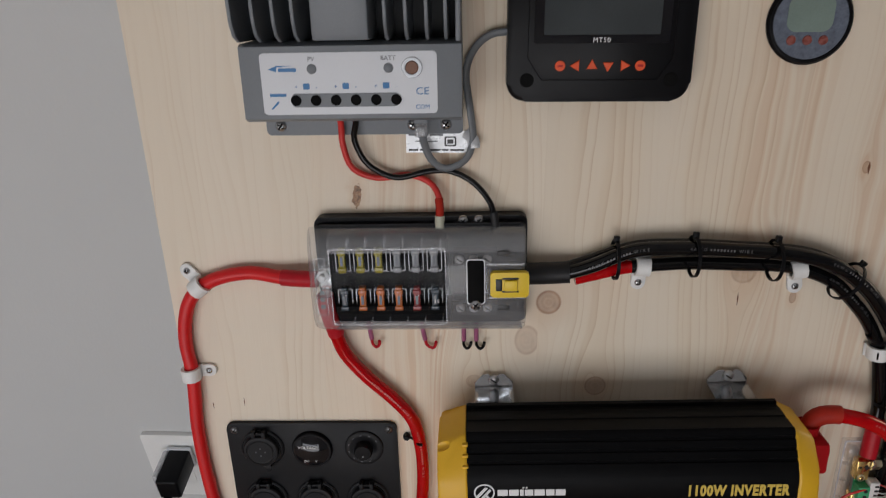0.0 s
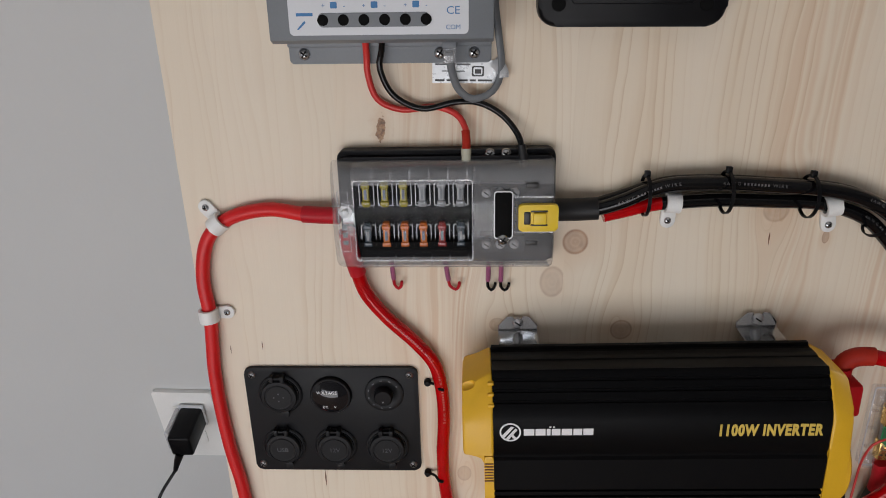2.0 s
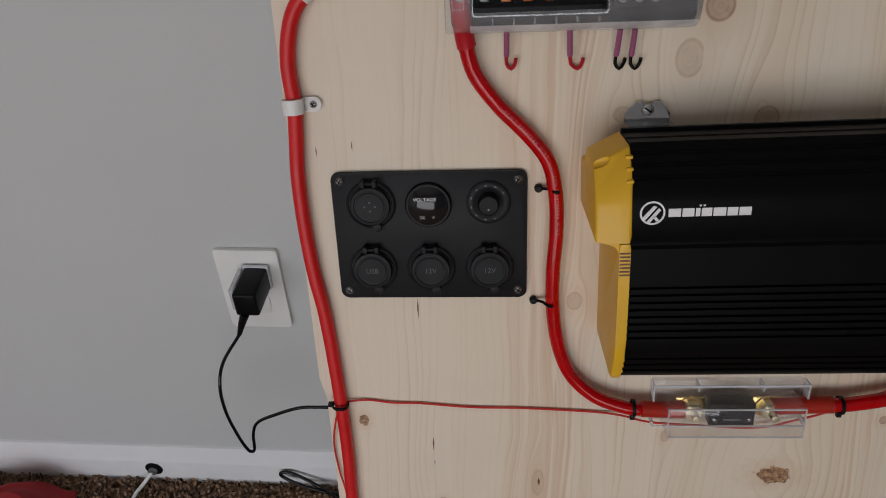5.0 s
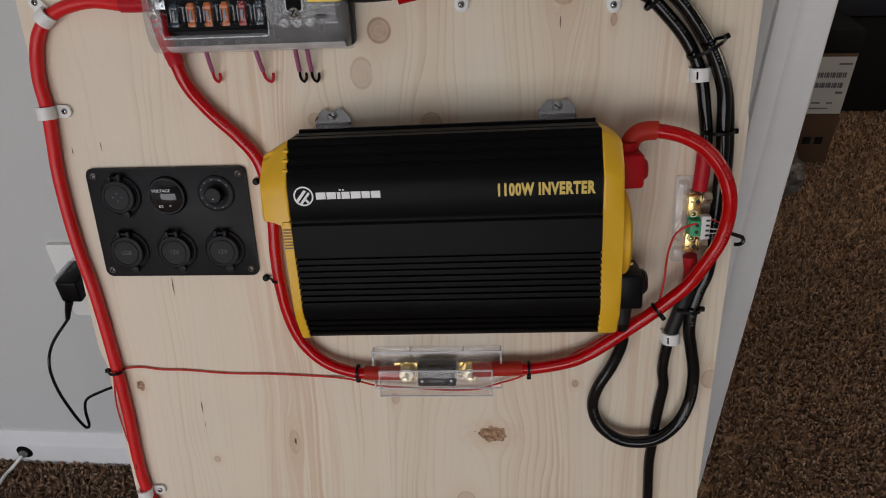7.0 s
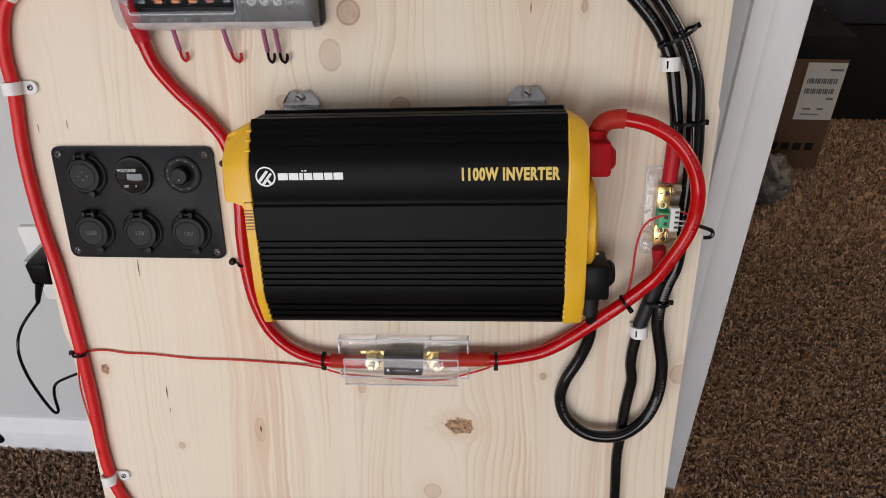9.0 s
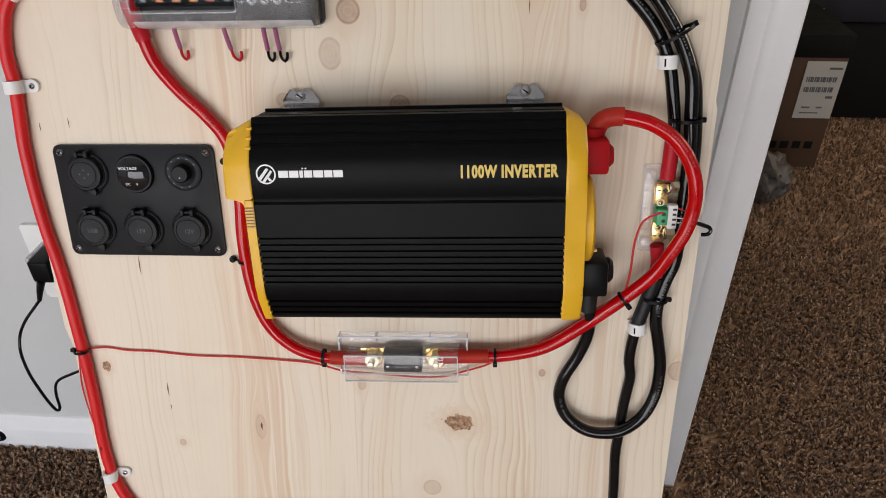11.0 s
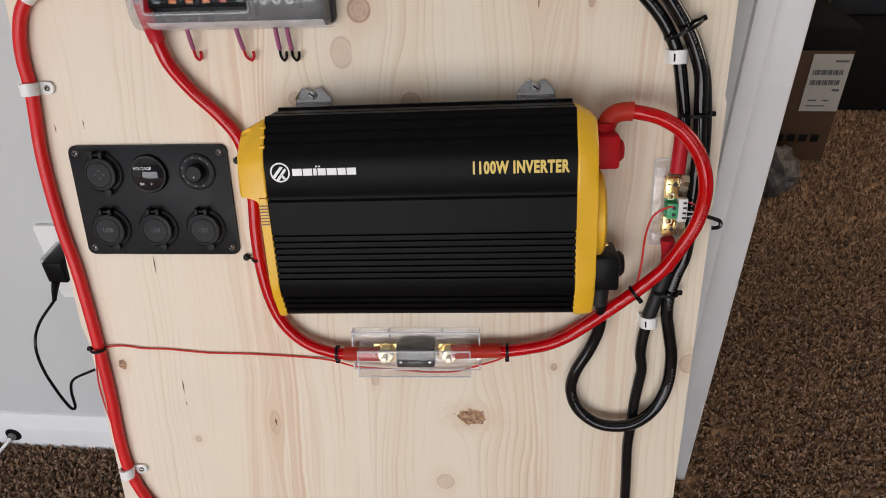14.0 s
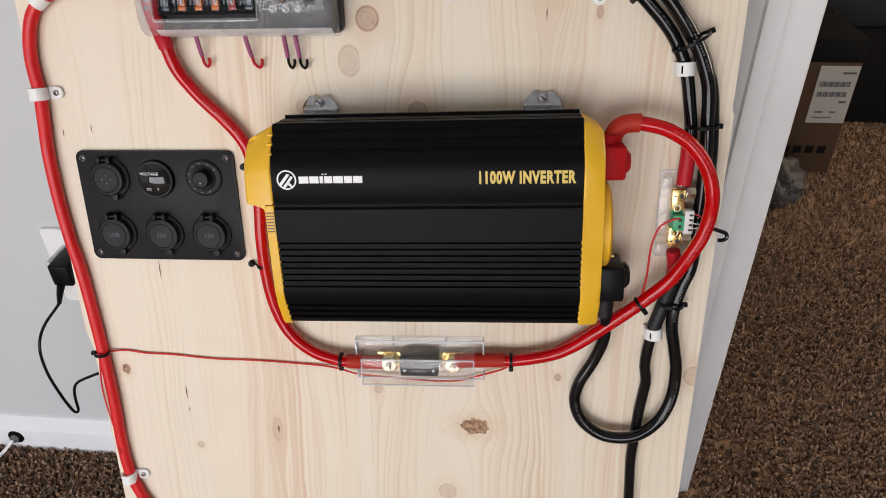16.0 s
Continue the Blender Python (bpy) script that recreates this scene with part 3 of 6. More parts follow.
box(DOOR_X1 - 0.012, DOOR_X1 + 0.001, WALL_Y + 0.001, WALL_Y + THICK + 0.002, 0.001, DOOR_TOP - 0.012, bm=bm)
setting("trim_door", bm, TRIM, "white painted door casing and jamb round the doorway", "door trim")

win = thing("window_1", Matrix.Identity(4), "white framed daylight window in the wall", "window", kind="structure")
bm = bmesh.new()
for a, b, c, d in ((WIN_X0, WIN_X0 + 0.05, WIN_Z0, WIN_Z1), (WIN_X1 - 0.05, WIN_X1, WIN_Z0, WIN_Z1), (WIN_X0 + 0.05, WIN_X1 - 0.05, WIN_Z0, WIN_Z0 + 0.05),
                   (WIN_X0 + 0.05, WIN_X1 - 0.05, WIN_Z1 - 0.05, WIN_Z1), (-0.88, -0.82, WIN_Z0 + 0.05, WIN_Z1 - 0.05)):
    box(a, b, BACK_Y - 0.11, BACK_Y - 0.06, c, d, 0.003, bm=bm)
part("window_frame", bm, TRIM, win)
pane = part("pane", box(WIN_X0 + 0.05, WIN_X1 - 0.05, BACK_Y - 0.09, BACK_Y - 0.085, WIN_Z0 + 0.05, WIN_Z1 - 0.05), WINDOW_GLASS, win)
pane.visible_shadow = False
# unseen window, added round the fill light that brightens the far carpet
win = thing("added_window", Matrix.Identity(4), "added white framed window, unseen, round the far fill light", "window", kind="structure")
bm = bmesh.new()
for a, b, c, d in ((FILL_WIN_Y0, FILL_WIN_Y0 + 0.05, FILL_WIN_Z0, FILL_WIN_Z1), (FILL_WIN_Y1 - 0.05, FILL_WIN_Y1, FILL_WIN_Z0, FILL_WIN_Z1),
                   (FILL_WIN_Y0 + 0.05, FILL_WIN_Y1 - 0.05, FILL_WIN_Z0, FILL_WIN_Z0 + 0.05), (FILL_WIN_Y0 + 0.05, FILL_WIN_Y1 - 0.05, FILL_WIN_Z1 - 0.05, FILL_WIN_Z1)):
    box(X1 + 0.04, X1 + 0.08, a, b, c, d, 0.003, bm=bm)
part("window_frame", bm, TRIM, win)
pane = part("pane", box(X1 + 0.058, X1 + 0.062, FILL_WIN_Y0 + 0.05, FILL_WIN_Y1 - 0.05, FILL_WIN_Z0 + 0.05, FILL_WIN_Z1 - 0.05), WINDOW_GLASS, win)
pane.visible_shadow = False

# carpet tufts where the floor is seen
rng = np.random.default_rng(3)


def tufts(name, x0, x1, y0, y1, gap, label):
    n = int((x1 - x0) * (y1 - y0) / (gap * gap))
    px, py = rng.uniform(x0, x1, n), rng.uniform(y0, y1, n)
    h, w, a = rng.uniform(0.006, 0.011, n), rng.uniform(0.0018, 0.0034, n), rng.uniform(0, 6.283, n)
    lx, ly = rng.normal(0, 0.004, n), rng.normal(0, 0.004, n)
    v = np.zeros((n, 6, 3))
    for k in range(3):
        t = a + k * 2.0944
        v[:, k] = np.stack([px + w * np.cos(t), py + w * np.sin(t), np.full(n, -0.003)], 1)
        v[:, k + 3] = np.stack([px + lx + 0.75 * w * np.cos(t), py + ly + 0.75 * w * np.sin(t), h + rng.uniform(-0.001, 0.001, n)], 1)
    idx = np.arange(n)[:, None] * 6
    quads = np.concatenate([idx + np.array([0, 1, 4, 3]), idx + np.array([1, 2, 5, 4]), idx + np.array([2, 0, 3, 5])])
    faces = quads.tolist() + (idx + np.array([3, 4, 5])).tolist()
    me = bpy.data.meshes.new(name)
    me.from_pydata(v.reshape(-1, 3).tolist(), [], faces)
    me.materials.append(CARPET)
    return tagged(new(name, me), label, "carpet", kind="stuff")


tufts("carpet_pile", -1.05, -0.12, -0.10, WALL_Y - 0.014, 0.0050, "speckled brown carpet pile below the baseboard")
tufts("carpet_pile", 0.26, 0.41, -0.10, WALL_Y - 0.02, 0.0056, "speckled brown carpet pile beside the board")
tufts("carpet_pile", 0.42, 1.18, -0.10, 1.0, 0.0056, "speckled brown carpet pile through the doorway")
tufts("carpet_pile", 0.50, 1.75, 1.0, 2.0, 0.0075, "speckled brown carpet pile in the dim room beyond")

# ---- the board ----
board = thing("pine_board", BOARD, "pale edge-glued pine board leaning on the wall", "board")
FOOT_Z, TOP_Z, DEEP = FOOT / math.cos(radians(LEAN_BACK)) + 0.0045, 1.355, 0.018
JOINTS = [-0.278, -0.188, -0.098, -0.008, 0.083, 0.172, 0.262]


def left_edge(z):
    if z > 0.690:
        return -0.304 - 0.015 * (z - 0.69) / 0.5
    if z > 0.672:
        return -0.299 - 0.005 * (z - 0.672) / 0.018
    return -0.2935 - 0.0055 * (z - 0.48) / 0.192


def right_edge(z):
    w = 0.3132
    return w - (0.002 if z > 0.932 else 0.0) - (0.0025 if 0.926 < z < 0.934 else 0.0)


zs = [FOOT_Z + (TOP_Z - FOOT_Z) * i / 150 for i in range(151)]
stops = [None] + JOINTS + [None]
for a, b in zip(stops, stops[1:]):
    lx = (lambda z: left_edge(z)) if a is None else (lambda z, a=a: a)
    rx = (lambda z: right_edge(z)) if b is None else (lambda z, b=b: b)
    span = zs if a is None or b is None else [FOOT_Z, TOP_Z]
    outline = [(lx(z), z) for z in span] + [(rx(z), z) for z in reversed(span)]
    part("stave", prism(outline, 0.0, DEEP, "xz"), PINE, board)


def crack(x, z, length, wide):
    outline = [(x, z), (x + wide, z - length * 0.35), (x + wide * 0.6, z - length), (x - wide * 0.6, z - length * 0.5)]
    return part("crack", prism(outline, -0.0003, 0.0006), BRONZE, board, "short dark split in the wood")


for x, z, l, w in ((-0.2150, 0.772, 0.020, 0.0008), (-0.2045, 0.632, 0.016, 0.0009), (-0.2035, 0.606, 0.006, 0.0005), (0.1510, 1.011, 0.012, 0.0007),
                   (-0.108, 0.590, 0.010, 0.0014), (-0.290, 0.9, 0.008, 0.0005), (0.2325, 1.118, 0.010, 0.0012), (-0.262, 0.905, 0.009, 0.0005)):
    crack(x, z, l, w)

# ---- the inverter ----
inv = thing("power_inverter", on_board(0.0605, 0.838, 2.3), "black finned power inverter with yellow end caps, screwed to the board", "inverter")
HALF = 0.1232


def inverter_profile(grow=0.0, grooved=True):
    p = [(0.0, 0.0700), (-0.0280, 0.0715), (-0.0290, 0.0880), (-0.0305, 0.0893), (-0.0340, 0.0893), (-0.0350, 0.0868), (-0.0385, 0.0866), (-0.0395, 0.0874), (-0.0510, 0.0874), (-0.0518, 0.0866), (-0.0545, 0.0866), (-0.0553, 0.0874)]

    def ribs(a, b, n, depth):
        (ya, za), (yb, zb) = a, b
        d = Vector((yb - ya, zb - za))
        nrm = Vector((d.y, -d.x)).normalized()
        if nrm.x < 0:
            nrm = -nrm
        p.append(a)
        if grooved:
            for i in range(n):
                for t, k in ((i + 0.30, 0), (i + 0.36, 1), (i + 0.60, 1), (i + 0.66, 0)):
                    q = Vector((ya, za)) + d * (t / n) + nrm * depth * k
                    p.append((q.x, q.y))
        p.append(b)

    p.extend([(-0.0660, 0.0874), (-0.0680, 0.0882), (-0.0696, 0.0870)])
    ribs((-0.0705, 0.0855), (-0.0825, 0.0645), 3, 0.0011)
    p.extend([(-0.0850, 0.0590), (-0.0866, 0.0530), (-0.0872, 0.0290)])
    p.extend([(-0.0860, 0.0270), (-0.0860, 0.0235), (-0.0880, 0.0215), (-0.0882, -0.0030)] if grooved else [(-0.0880, 0.0215), (-0.0882, -0.003)])
    ribs((-0.0882, -0.0040), (-0.0875, -0.0480), 8, 0.0024)
    p.extend([(-0.0868, -0.0560), (-0.0850, -0.0600)])
    ribs((-0.0845, -0.0615), (-0.0770, -0.0800), 3, 0.0022)
    p.extend([(-0.0745, -0.0835), (-0.0690, -0.0858), (0.0, -0.0858)])
    if grow:
        p = [(a - grow if a < -0.001 else a, b + (grow if b > 0 else -grow)) for a, b in p]
    return p


part("housing", prism(inverter_profile(), -HALF, HALF, "yz", bevel=0.0), ANODISED, inv, "black ribbed aluminium housing")
CAP = inverter_profile(0.0012, False)
CAP = [(0.0, 0.0690), (-0.0270, 0.0710), (-0.0285, 0.0868), (-0.0660, 0.0872), (-0.0705, 0.0858), (-0.0832, 0.0648), (-0.0862, 0.0590), (-0.0878, 0.0530)] + [q for q in CAP if q[1] < 0.050]


def cap_part(z_lo, z_hi):
    """The stretch of the cap's outline between two heights, closed at the back."""
    keep = [(a, b) for a, b in CAP if z_lo <= b <= z_hi]

    def at(z):
        for (a0, b0), (a1, b1) in zip(CAP, CAP[1:]):
            if (b0 - z) * (b1 - z) <= 0 and b0 != b1 and a0 < -0.001:
                return a0 + (a1 - a0) * (z - b0) / (b1 - b0)
        return 0.0
    out = []
    if z_hi < 0.06:
        out += [(0.0, z_hi), (at(z_hi), z_hi)]
    out += keep
    if z_lo > -0.08:
        out += [(at(z_lo), z_lo), (0.0, z_lo)]
    return out


def carve(ob, bm):
    """Cuts a hollow out of a part."""
    me = bpy.data.meshes.new("hollow")
    bm.to_mesh(me)
    bm.free()
    tool = new("tmp_hollow", me)
    bpy.context.view_layer.update()
    tool.matrix_world = ob.matrix_world
    mod = ob.modifiers.new("cut", "BOOLEAN")
    mod.operation, mod.object = "DIFFERENCE", tool
    bpy.context.view_layer.update()
    cut = bpy.data.meshes.new_from_object(ob.evaluated_get(bpy.context.evaluated_depsgraph_get()))
    ob.modifiers.remove(mod)
    bpy.data.objects.remove(tool)
    ob.data = cut


def tapered(bm, x_out, drop):
    """Draws the outer end of a cap in towards the board at its top."""
    for v in bm.verts:
        k = min(1.0, max(0.0, (abs(v.co.x) - HALF) / (x_out - HALF)))
        if v.co.z > 0.04:
            v.co.z -= drop * k * (v.co.z - 0.04) / 0.047
        v.co.y *= 1 - 0.03 * k
    return bm


left = part("end_cap", tapered(prism(cap_part(0.026, 0.1), -0.1462, -HALF, "yz", bevel=0.002), 0.1462, 0.012), YELLOW, inv, "yellow moulded end cap with raised terminal block")
part("lower_rim", prism(cap_part(-0.1, 0.0255), -0.1305, -HALF, "yz", bevel=0.0015), YELLOW, left)
bm = prism([(-0.1305, 0.0262), (-0.1425, 0.0262), (-0.1365, 0.0245), (-0.1325, 0.0225), (-0.1305, 0.0180)], -0.0868, -0.0010)
part("fillet", bm, YELLOW, left)
scoop = bmesh.new()
bmesh.ops.create_uvsphere(scoop, u_segments=24, v_segments=12, radius=1.0, matrix=Matrix.Translation((-0.1470, -0.0690, 0.0770)) @ Matrix.Diagonal((0.0115, 0.0045, 0.0055, 1.0)))
carve(left, scoop)
for i in range(7):
    part("vent_slit", box(-0.1302, -0.1235, -0.0899, -0.0885, 0.0190 - 0.0026 * i, 0.0199 - 0.0026 * i), BRONZE, left)
right = part("end_cap", tapered(prism(CAP, HALF, 0.1395, "yz", bevel=0.0022), 0.1395, 0.009), YELLOW, inv, "yellow moulded end cap with round fan cover")
part("fan_cover", turned([(0.0, 0.1395), (0.0365, 0.1392), (0.0362, 0.1460), (0.0335, 0.1482), (0.0, 0.1485)], (0, -0.046, -0.004), "x", 40), YELLOW, right)
part("fan_bolt", turned([(0.0, 0.1485), (0.0016, 0.1485), (0.0016, 0.1515), (0.0, 0.1515)], (0, -0.066, -0.026), "x", 12), BRASS, right)
part("rim_notch", box(0.1330, 0.1385, -0.0853, -0.0800, -0.0580, -0.0560, 0.0004), BRONZE, right)
# yellow teeth that grip the grooves
for side, cap in ((-1, left), (1, right)):
    for i in range(8):
        z = -0.0069 - 0.0055 * i
        part("tooth", box(side * (HALF + 0.0012) - 0.0018, side * (HALF + 0.0012) + 0.0018, -0.0882, -0.084, z - 0.0013, z + 0.0013, 0.0006), YELLOW, cap)
    for i in range(3):
        z, y = -0.0646 - 0.0062 * i, -0.0838 + 0.0025 * i
        part("tooth", box(side * (HALF + 0.0012) - 0.0018, side * (HALF + 0.0012) + 0.0018, y - 0.0010, y + 0.003, z - 0.0013, z + 0.0013, 0.0006), YELLOW, cap)
    for i in range(3 if side < 0 else 0):
        z, y = 0.0800 - 0.0070 * i, -0.0737 - 0.0040 * i
        mid = side * (HALF + 0.0012)
        part("tooth", box(mid - 0.0024, mid + 0.0024, y - 0.0014, y + 0.003, z - 0.0013, z + 0.0013, 0.0010), YELLOW, cap)

# printed mark: ring with three slanted strokes, and seven blocks in place of the maker's name
mark = bmesh.new()
frame_prism([(-0.1105 + 0.0080 * math.cos(2 * math.pi * i / 40), 0.0463 + 0.0080 * math.sin(2 * math.pi * i / 40)) for i in range(40)],
            [(-0.1105 + 0.0068 * math.cos(2 * math.pi * i / 40), 0.0463 + 0.0068 * math.sin(2 * math.pi * i / 40)) for i in range(40)], -0.0874, -0.0869, bm=mark)
for pts in ([(-0.1168, 0.0432), (-0.1150, 0.0415), (-0.1078, 0.0505), (-0.1100, 0.0512)], [(-0.1140, 0.0405), (-0.1120, 0.0396), (-0.1052, 0.0482), (-0.1066, 0.0496)],
            [(-0.1108, 0.0440), (-0.1092, 0.0450), (-0.1060, 0.0412), (-0.1078, 0.0404)]):
    prism(pts, -0.0874, -0.0869, bm=mark)
part("printed_mark", mark, INK_WHITE, inv, "white round printed mark")
x = -0.1005
for w in (0.0078, 0.0074, 0.0028, 0.0064, 0.0078, 0.0064, 0.0074):
    part("name_bar", prism([(x, 0.0434), (x + w, 0.0434), (x + w, 0.0490), (x, 0.0490)], -0.0874, -0.0870), INK_WHITE, inv, "white printed name bar")
    x += w + 0.0009
for x in (-0.0815, -0.0790):
    part("name_dot", prism([(x, 0.0501), (x + 0.0014, 0.0501), (x + 0.0014, 0.0512), (x, 0.0512)], -0.0874, -0.0870), INK_WHITE, inv)
lettering("1100W INVERTER", 0.0132, 0.1165, 0.0420, -0.0873, INK_YELLOW, inv, "rating_print", "RIGHT", 0.66, 0.00062, "yellow bold lettering", 1.13)

for x in (-0.1002, 0.0945):
    bm = prism([(x - 0.0162, 0.0888), (x + 0.0162, 0.0888), (x + 0.0162, 0.0925), (x + 0.0088, 0.1014), (x + 0.0042, 0.1018), (x + 0.0026, 0.0985), (x + 0.0026, 0.0960), (x - 0.0026, 0.0960), (x - 0.0026, 0.0985),
                (x - 0.0042, 0.1018), (x - 0.0088, 0.1014), (x - 0.0162, 0.0925)], -0.0034, -0.0018, bevel=0.0003, seg=1)
    for v in bm.verts:
        v.co.y -= (v.co.z - 0.0888) * 0.2126
    br = part("mounting_bracket", bm, ZINC_BRIGHT, inv, "bent zinc-plated bracket with a keyhole notch")
    lip = [(-0.0018, 0.0888), (-0.0034, 0.0888), (-0.0060, 0.0876), (-0.0270, 0.0876), (-0.0290, 0.0884), (-0.0290, 0.0872), (-0.0268, 0.0862), (-0.0050, 0.0862), (-0.0018, 0.0875)]
    part("bracket_lip", prism(lip, x - 0.0162, x + 0.0162, "yz"), ZINC_BRIGHT, br)
    screw_head(x, 0.0958, -0.0052, 0.0047, br, ZINC, 1)

# positive and negative terminal boots at the end of the inverter
boot = part("terminal_boot", box(0.1386, 0.1600, -0.056, -0.022, 0.0345, 0.0625, 0.003), RED_RUBBER, inv, "red rubber terminal boot")
part("boot_nose", turned([(0.0, 0.155), (0.0095, 0.155), (0.0095, 0.1622), (0.0070, 0.1648), (0.0, 0.1655)], (0, -0.039, 0.0470), "x", 24), RED_RUBBER, boot)
part("boot_collar", turned([(0.0, 0.055), (0.0098, 0.055), (0.0098, 0.0685), (0.0094, 0.0700), (0.0086, 0.0700), (0.0084, 0.0680), (0.0, 0.0680)], (0.1475, -0.037, 0), "z", 24), RED_RUBBER, boot)
boot = part("terminal_boot", box(0.1396, 0.1645, -0.052, -0.012, -0.0745, -0.0425, 0.003), BLACK_PLASTIC, inv, "black rubber terminal boot")
part("boot_nose", turned([(0.0, 0.160), (0.0115, 0.160), (0.0115, 0.1672), (0.0085, 0.1702), (0.0, 0.1708)], (0, -0.033, -0.0560), "x", 24), BLACK_PLASTIC, boot)
part("boot_collar", turned([(0.0, -0.098), (0.0072, -0.098), (0.0085, -0.082), (0.0095, -0.073), (0.0, -0.073)], (0.1515, -0.027, 0), "z", 24), BLACK_SHRINK, boot)

# ---- the fuse block ----
fb = thing("fuse_block", on_board(-0.1035, 1.0285, 1.3), "black fuse block with clear smoky cover, screwed to board", "fuse block")
base = part("base", prism(rounded_rect(-0.0815, 0.0838, -0.0420, 0.0480, 0.006), -0.012, -0.0005, bevel=0.0012), BLACK_PLASTIC, fb)
part("base_step", prism(rounded_rect(-0.0800, 0.0815, -0.0380, 0.0440, 0.004), -0.0180, -0.0121, bevel=0.001), BLACK_PLASTIC, base)
deck = part("fuse_deck", box(-0.0650, 0.0200, -0.0320, 0.0340, -0.0255, -0.0181, 0.001), HOLE, fb)
for i in range(6):
    for z in (0.0185, -0.0140):
        part("fuse_socket", frame_prism(rounded_rect(-0.0640 + 0.0141 * i, -0.0524 + 0.0141 * i, z - 0.0098, z + 0.0080, 0.0012, 2),
                                        rounded_rect(-0.0633 + 0.0141 * i, -0.0531 + 0.0141 * i, z - 0.0091, z + 0.0073, 0.0010, 2), -0.0268, -0.0256), SOCKET_RIM, deck)
FUSES = [(FUSE_YELLOW, FUSE_YELLOW, FUSE_YELLOW, FUSE_CLEAR, FUSE_CLEAR, FUSE_CLEAR), (FUSE_BLUE, FUSE_ORANGE, FUSE_ORANGE, FUSE_ORANGE, FUSE_RED, FUSE_BLUE)]
WORDS = {FUSE_YELLOW.name: "yellow", FUSE_CLEAR.name: "clear", FUSE_ORANGE.name: "orange", FUSE_RED.name: "dark red", FUSE_BLUE.name: "dark blue"}
for row, z in ((0, 0.0188), (1, -0.0136)):
    for i, m in enumerate(FUSES[row]):
        x = -0.0582 + 0.0141 * i
        bm = box(x - 0.0026, x + 0.0026, -0.0315, -0.0256, z - 0.0098, z + 0.0105, 0.0009)
        box(x - 0.0033, x + 0.0033, -0.0325, -0.0290, z + 0.0050, z + 0.0088, 0.0008, bm=bm)
        box(x - 0.0033, x + 0.0033, -0.0325, -0.0290, z - 0.0085, z - 0.0047, 0.0008, bm=bm)
        f = part("blade_fuse", bm, m, fb, WORDS[m.name] + " blade fuse")
        part("fuse_link", box(x - 0.0009, x + 0.0009, -0.0329, -0.0326, z - 0.003, z + 0.004), GREY_PAINT, f)
lettering("15", 0.0042, 0.0135, -0.0155, -0.0330, INK_WHITE, fb, "rating_print", "CENTER")

# negative bus screws and positive stud under the cover
for i in range(3):
    for z in (0.0190, -0.0215):
        screw_head(0.0315 + 0.0105 * i, z, -0.0300, 0.0036, fb, PALE_SCREW, 1)
for i in range(2):
    screw_head(0.0345 + 0.0120 * i, 0.0445, -0.0135, 0.0042, fb, ZINC, 2)
part("bus_bar", box(0.0265, 0.0600, -0.0290, -0.0181, 0.0130, 0.0250), BLACK_PLASTIC, fb)
part("bus_bar", box(0.0265, 0.0600, -0.0290, -0.0181, -0.0280, -0.0150), BLACK_PLASTIC, fb)
part("stud_label", box(-0.0785, -0.0730, -0.0186, -0.0181, -0.0250, -0.0100), RED_SHRINK, fb, "red marker strip")
part("marker_frame", frame_prism(rounded_rect(-0.0800, -0.0715, -0.0265, 0.0215, 0.0010, 2), rounded_rect(-0.0794, -0.0721, -0.0259, 0.0209, 0.0008, 2), -0.0310, -0.0302), FROST_RIM, fb)
for k in range(3):
    part("print_bar", box(-0.0775, -0.0735, -0.0306, -0.0303, -0.0210 + 0.0060 * k, -0.0175 + 0.0060 * k), INK_GREY, fb)
part("cable_stud", turned([(0.0, -0.0285), (0.0026, -0.0280), (0.0030, -0.0270), (0.0030, -0.0187), (0.0, -0.0187)], (-0.0757, 0, 0.0030), "y", 16), DARK_METAL, fb)
part("stud_nut", turned([(0.0030, -0.0235), (0.0056, -0.0235), (0.0060, -0.0225), (0.0060, -0.0201), (0.0030, -0.0201)], (-0.0757, 0, 0.0030), "y", 6), DARK_METAL, fb)
part("cable_lug", box(-0.0790, -0.0700, -0.0200, -0.0187, -0.0080, 0.0040, 0.0005), ZINC, fb)
part("divider", box(0.0210, 0.0235, -0.0300, -0.0181, -0.0330, 0.0360, 0.0005), BLACK_PLASTIC, fb)

# the cover: a shell bowed across its height, open at the back
COVER = [(0.0420, -0.0150), (0.0405, -0.0260), (0.0360, -0.0335), (0.0280, -0.0382), (0.0140, -0.0402), (0.0, -0.0408), (-0.0140, -0.0402), (-0.0280, -0.0382), (-0.0365, -0.0335), (-0.0412, -0.0260), (-0.0432, -0.0130), (-0.0442, -0.0040)]


def cover_shell(x0, x1):
    own = bmesh.new()
    cols = [(x0, 0.45), (x0 + 0.0015, 0.72), (x0 + 0.005, 0.90), (x0 + 0.011, 1.0), (-0.0668, 1.0), (0.0221, 1.0), (x1 - 0.006, 1.0), (x1 - 0.002, 0.94), (x1, 0.80)]
    grid = []
    for x, k in cols:
        grid.append([own.verts.new((x, -0.013 + (y + 0.013) * k, z * (0.965 + 0.035 * k))) for z, y in COVER])
    for k, (a, b) in enumerate(zip(grid, grid[1:])):
        for i in range(len(COVER) - 1):
            own.faces.new((a[i], a[i + 1], b[i + 1], b[i])).material_index = 1 if k == 4 and 3 <= i <= 6 else 0
    for g in (grid[0], grid[-1]):
        own.faces.new(g)
    return own


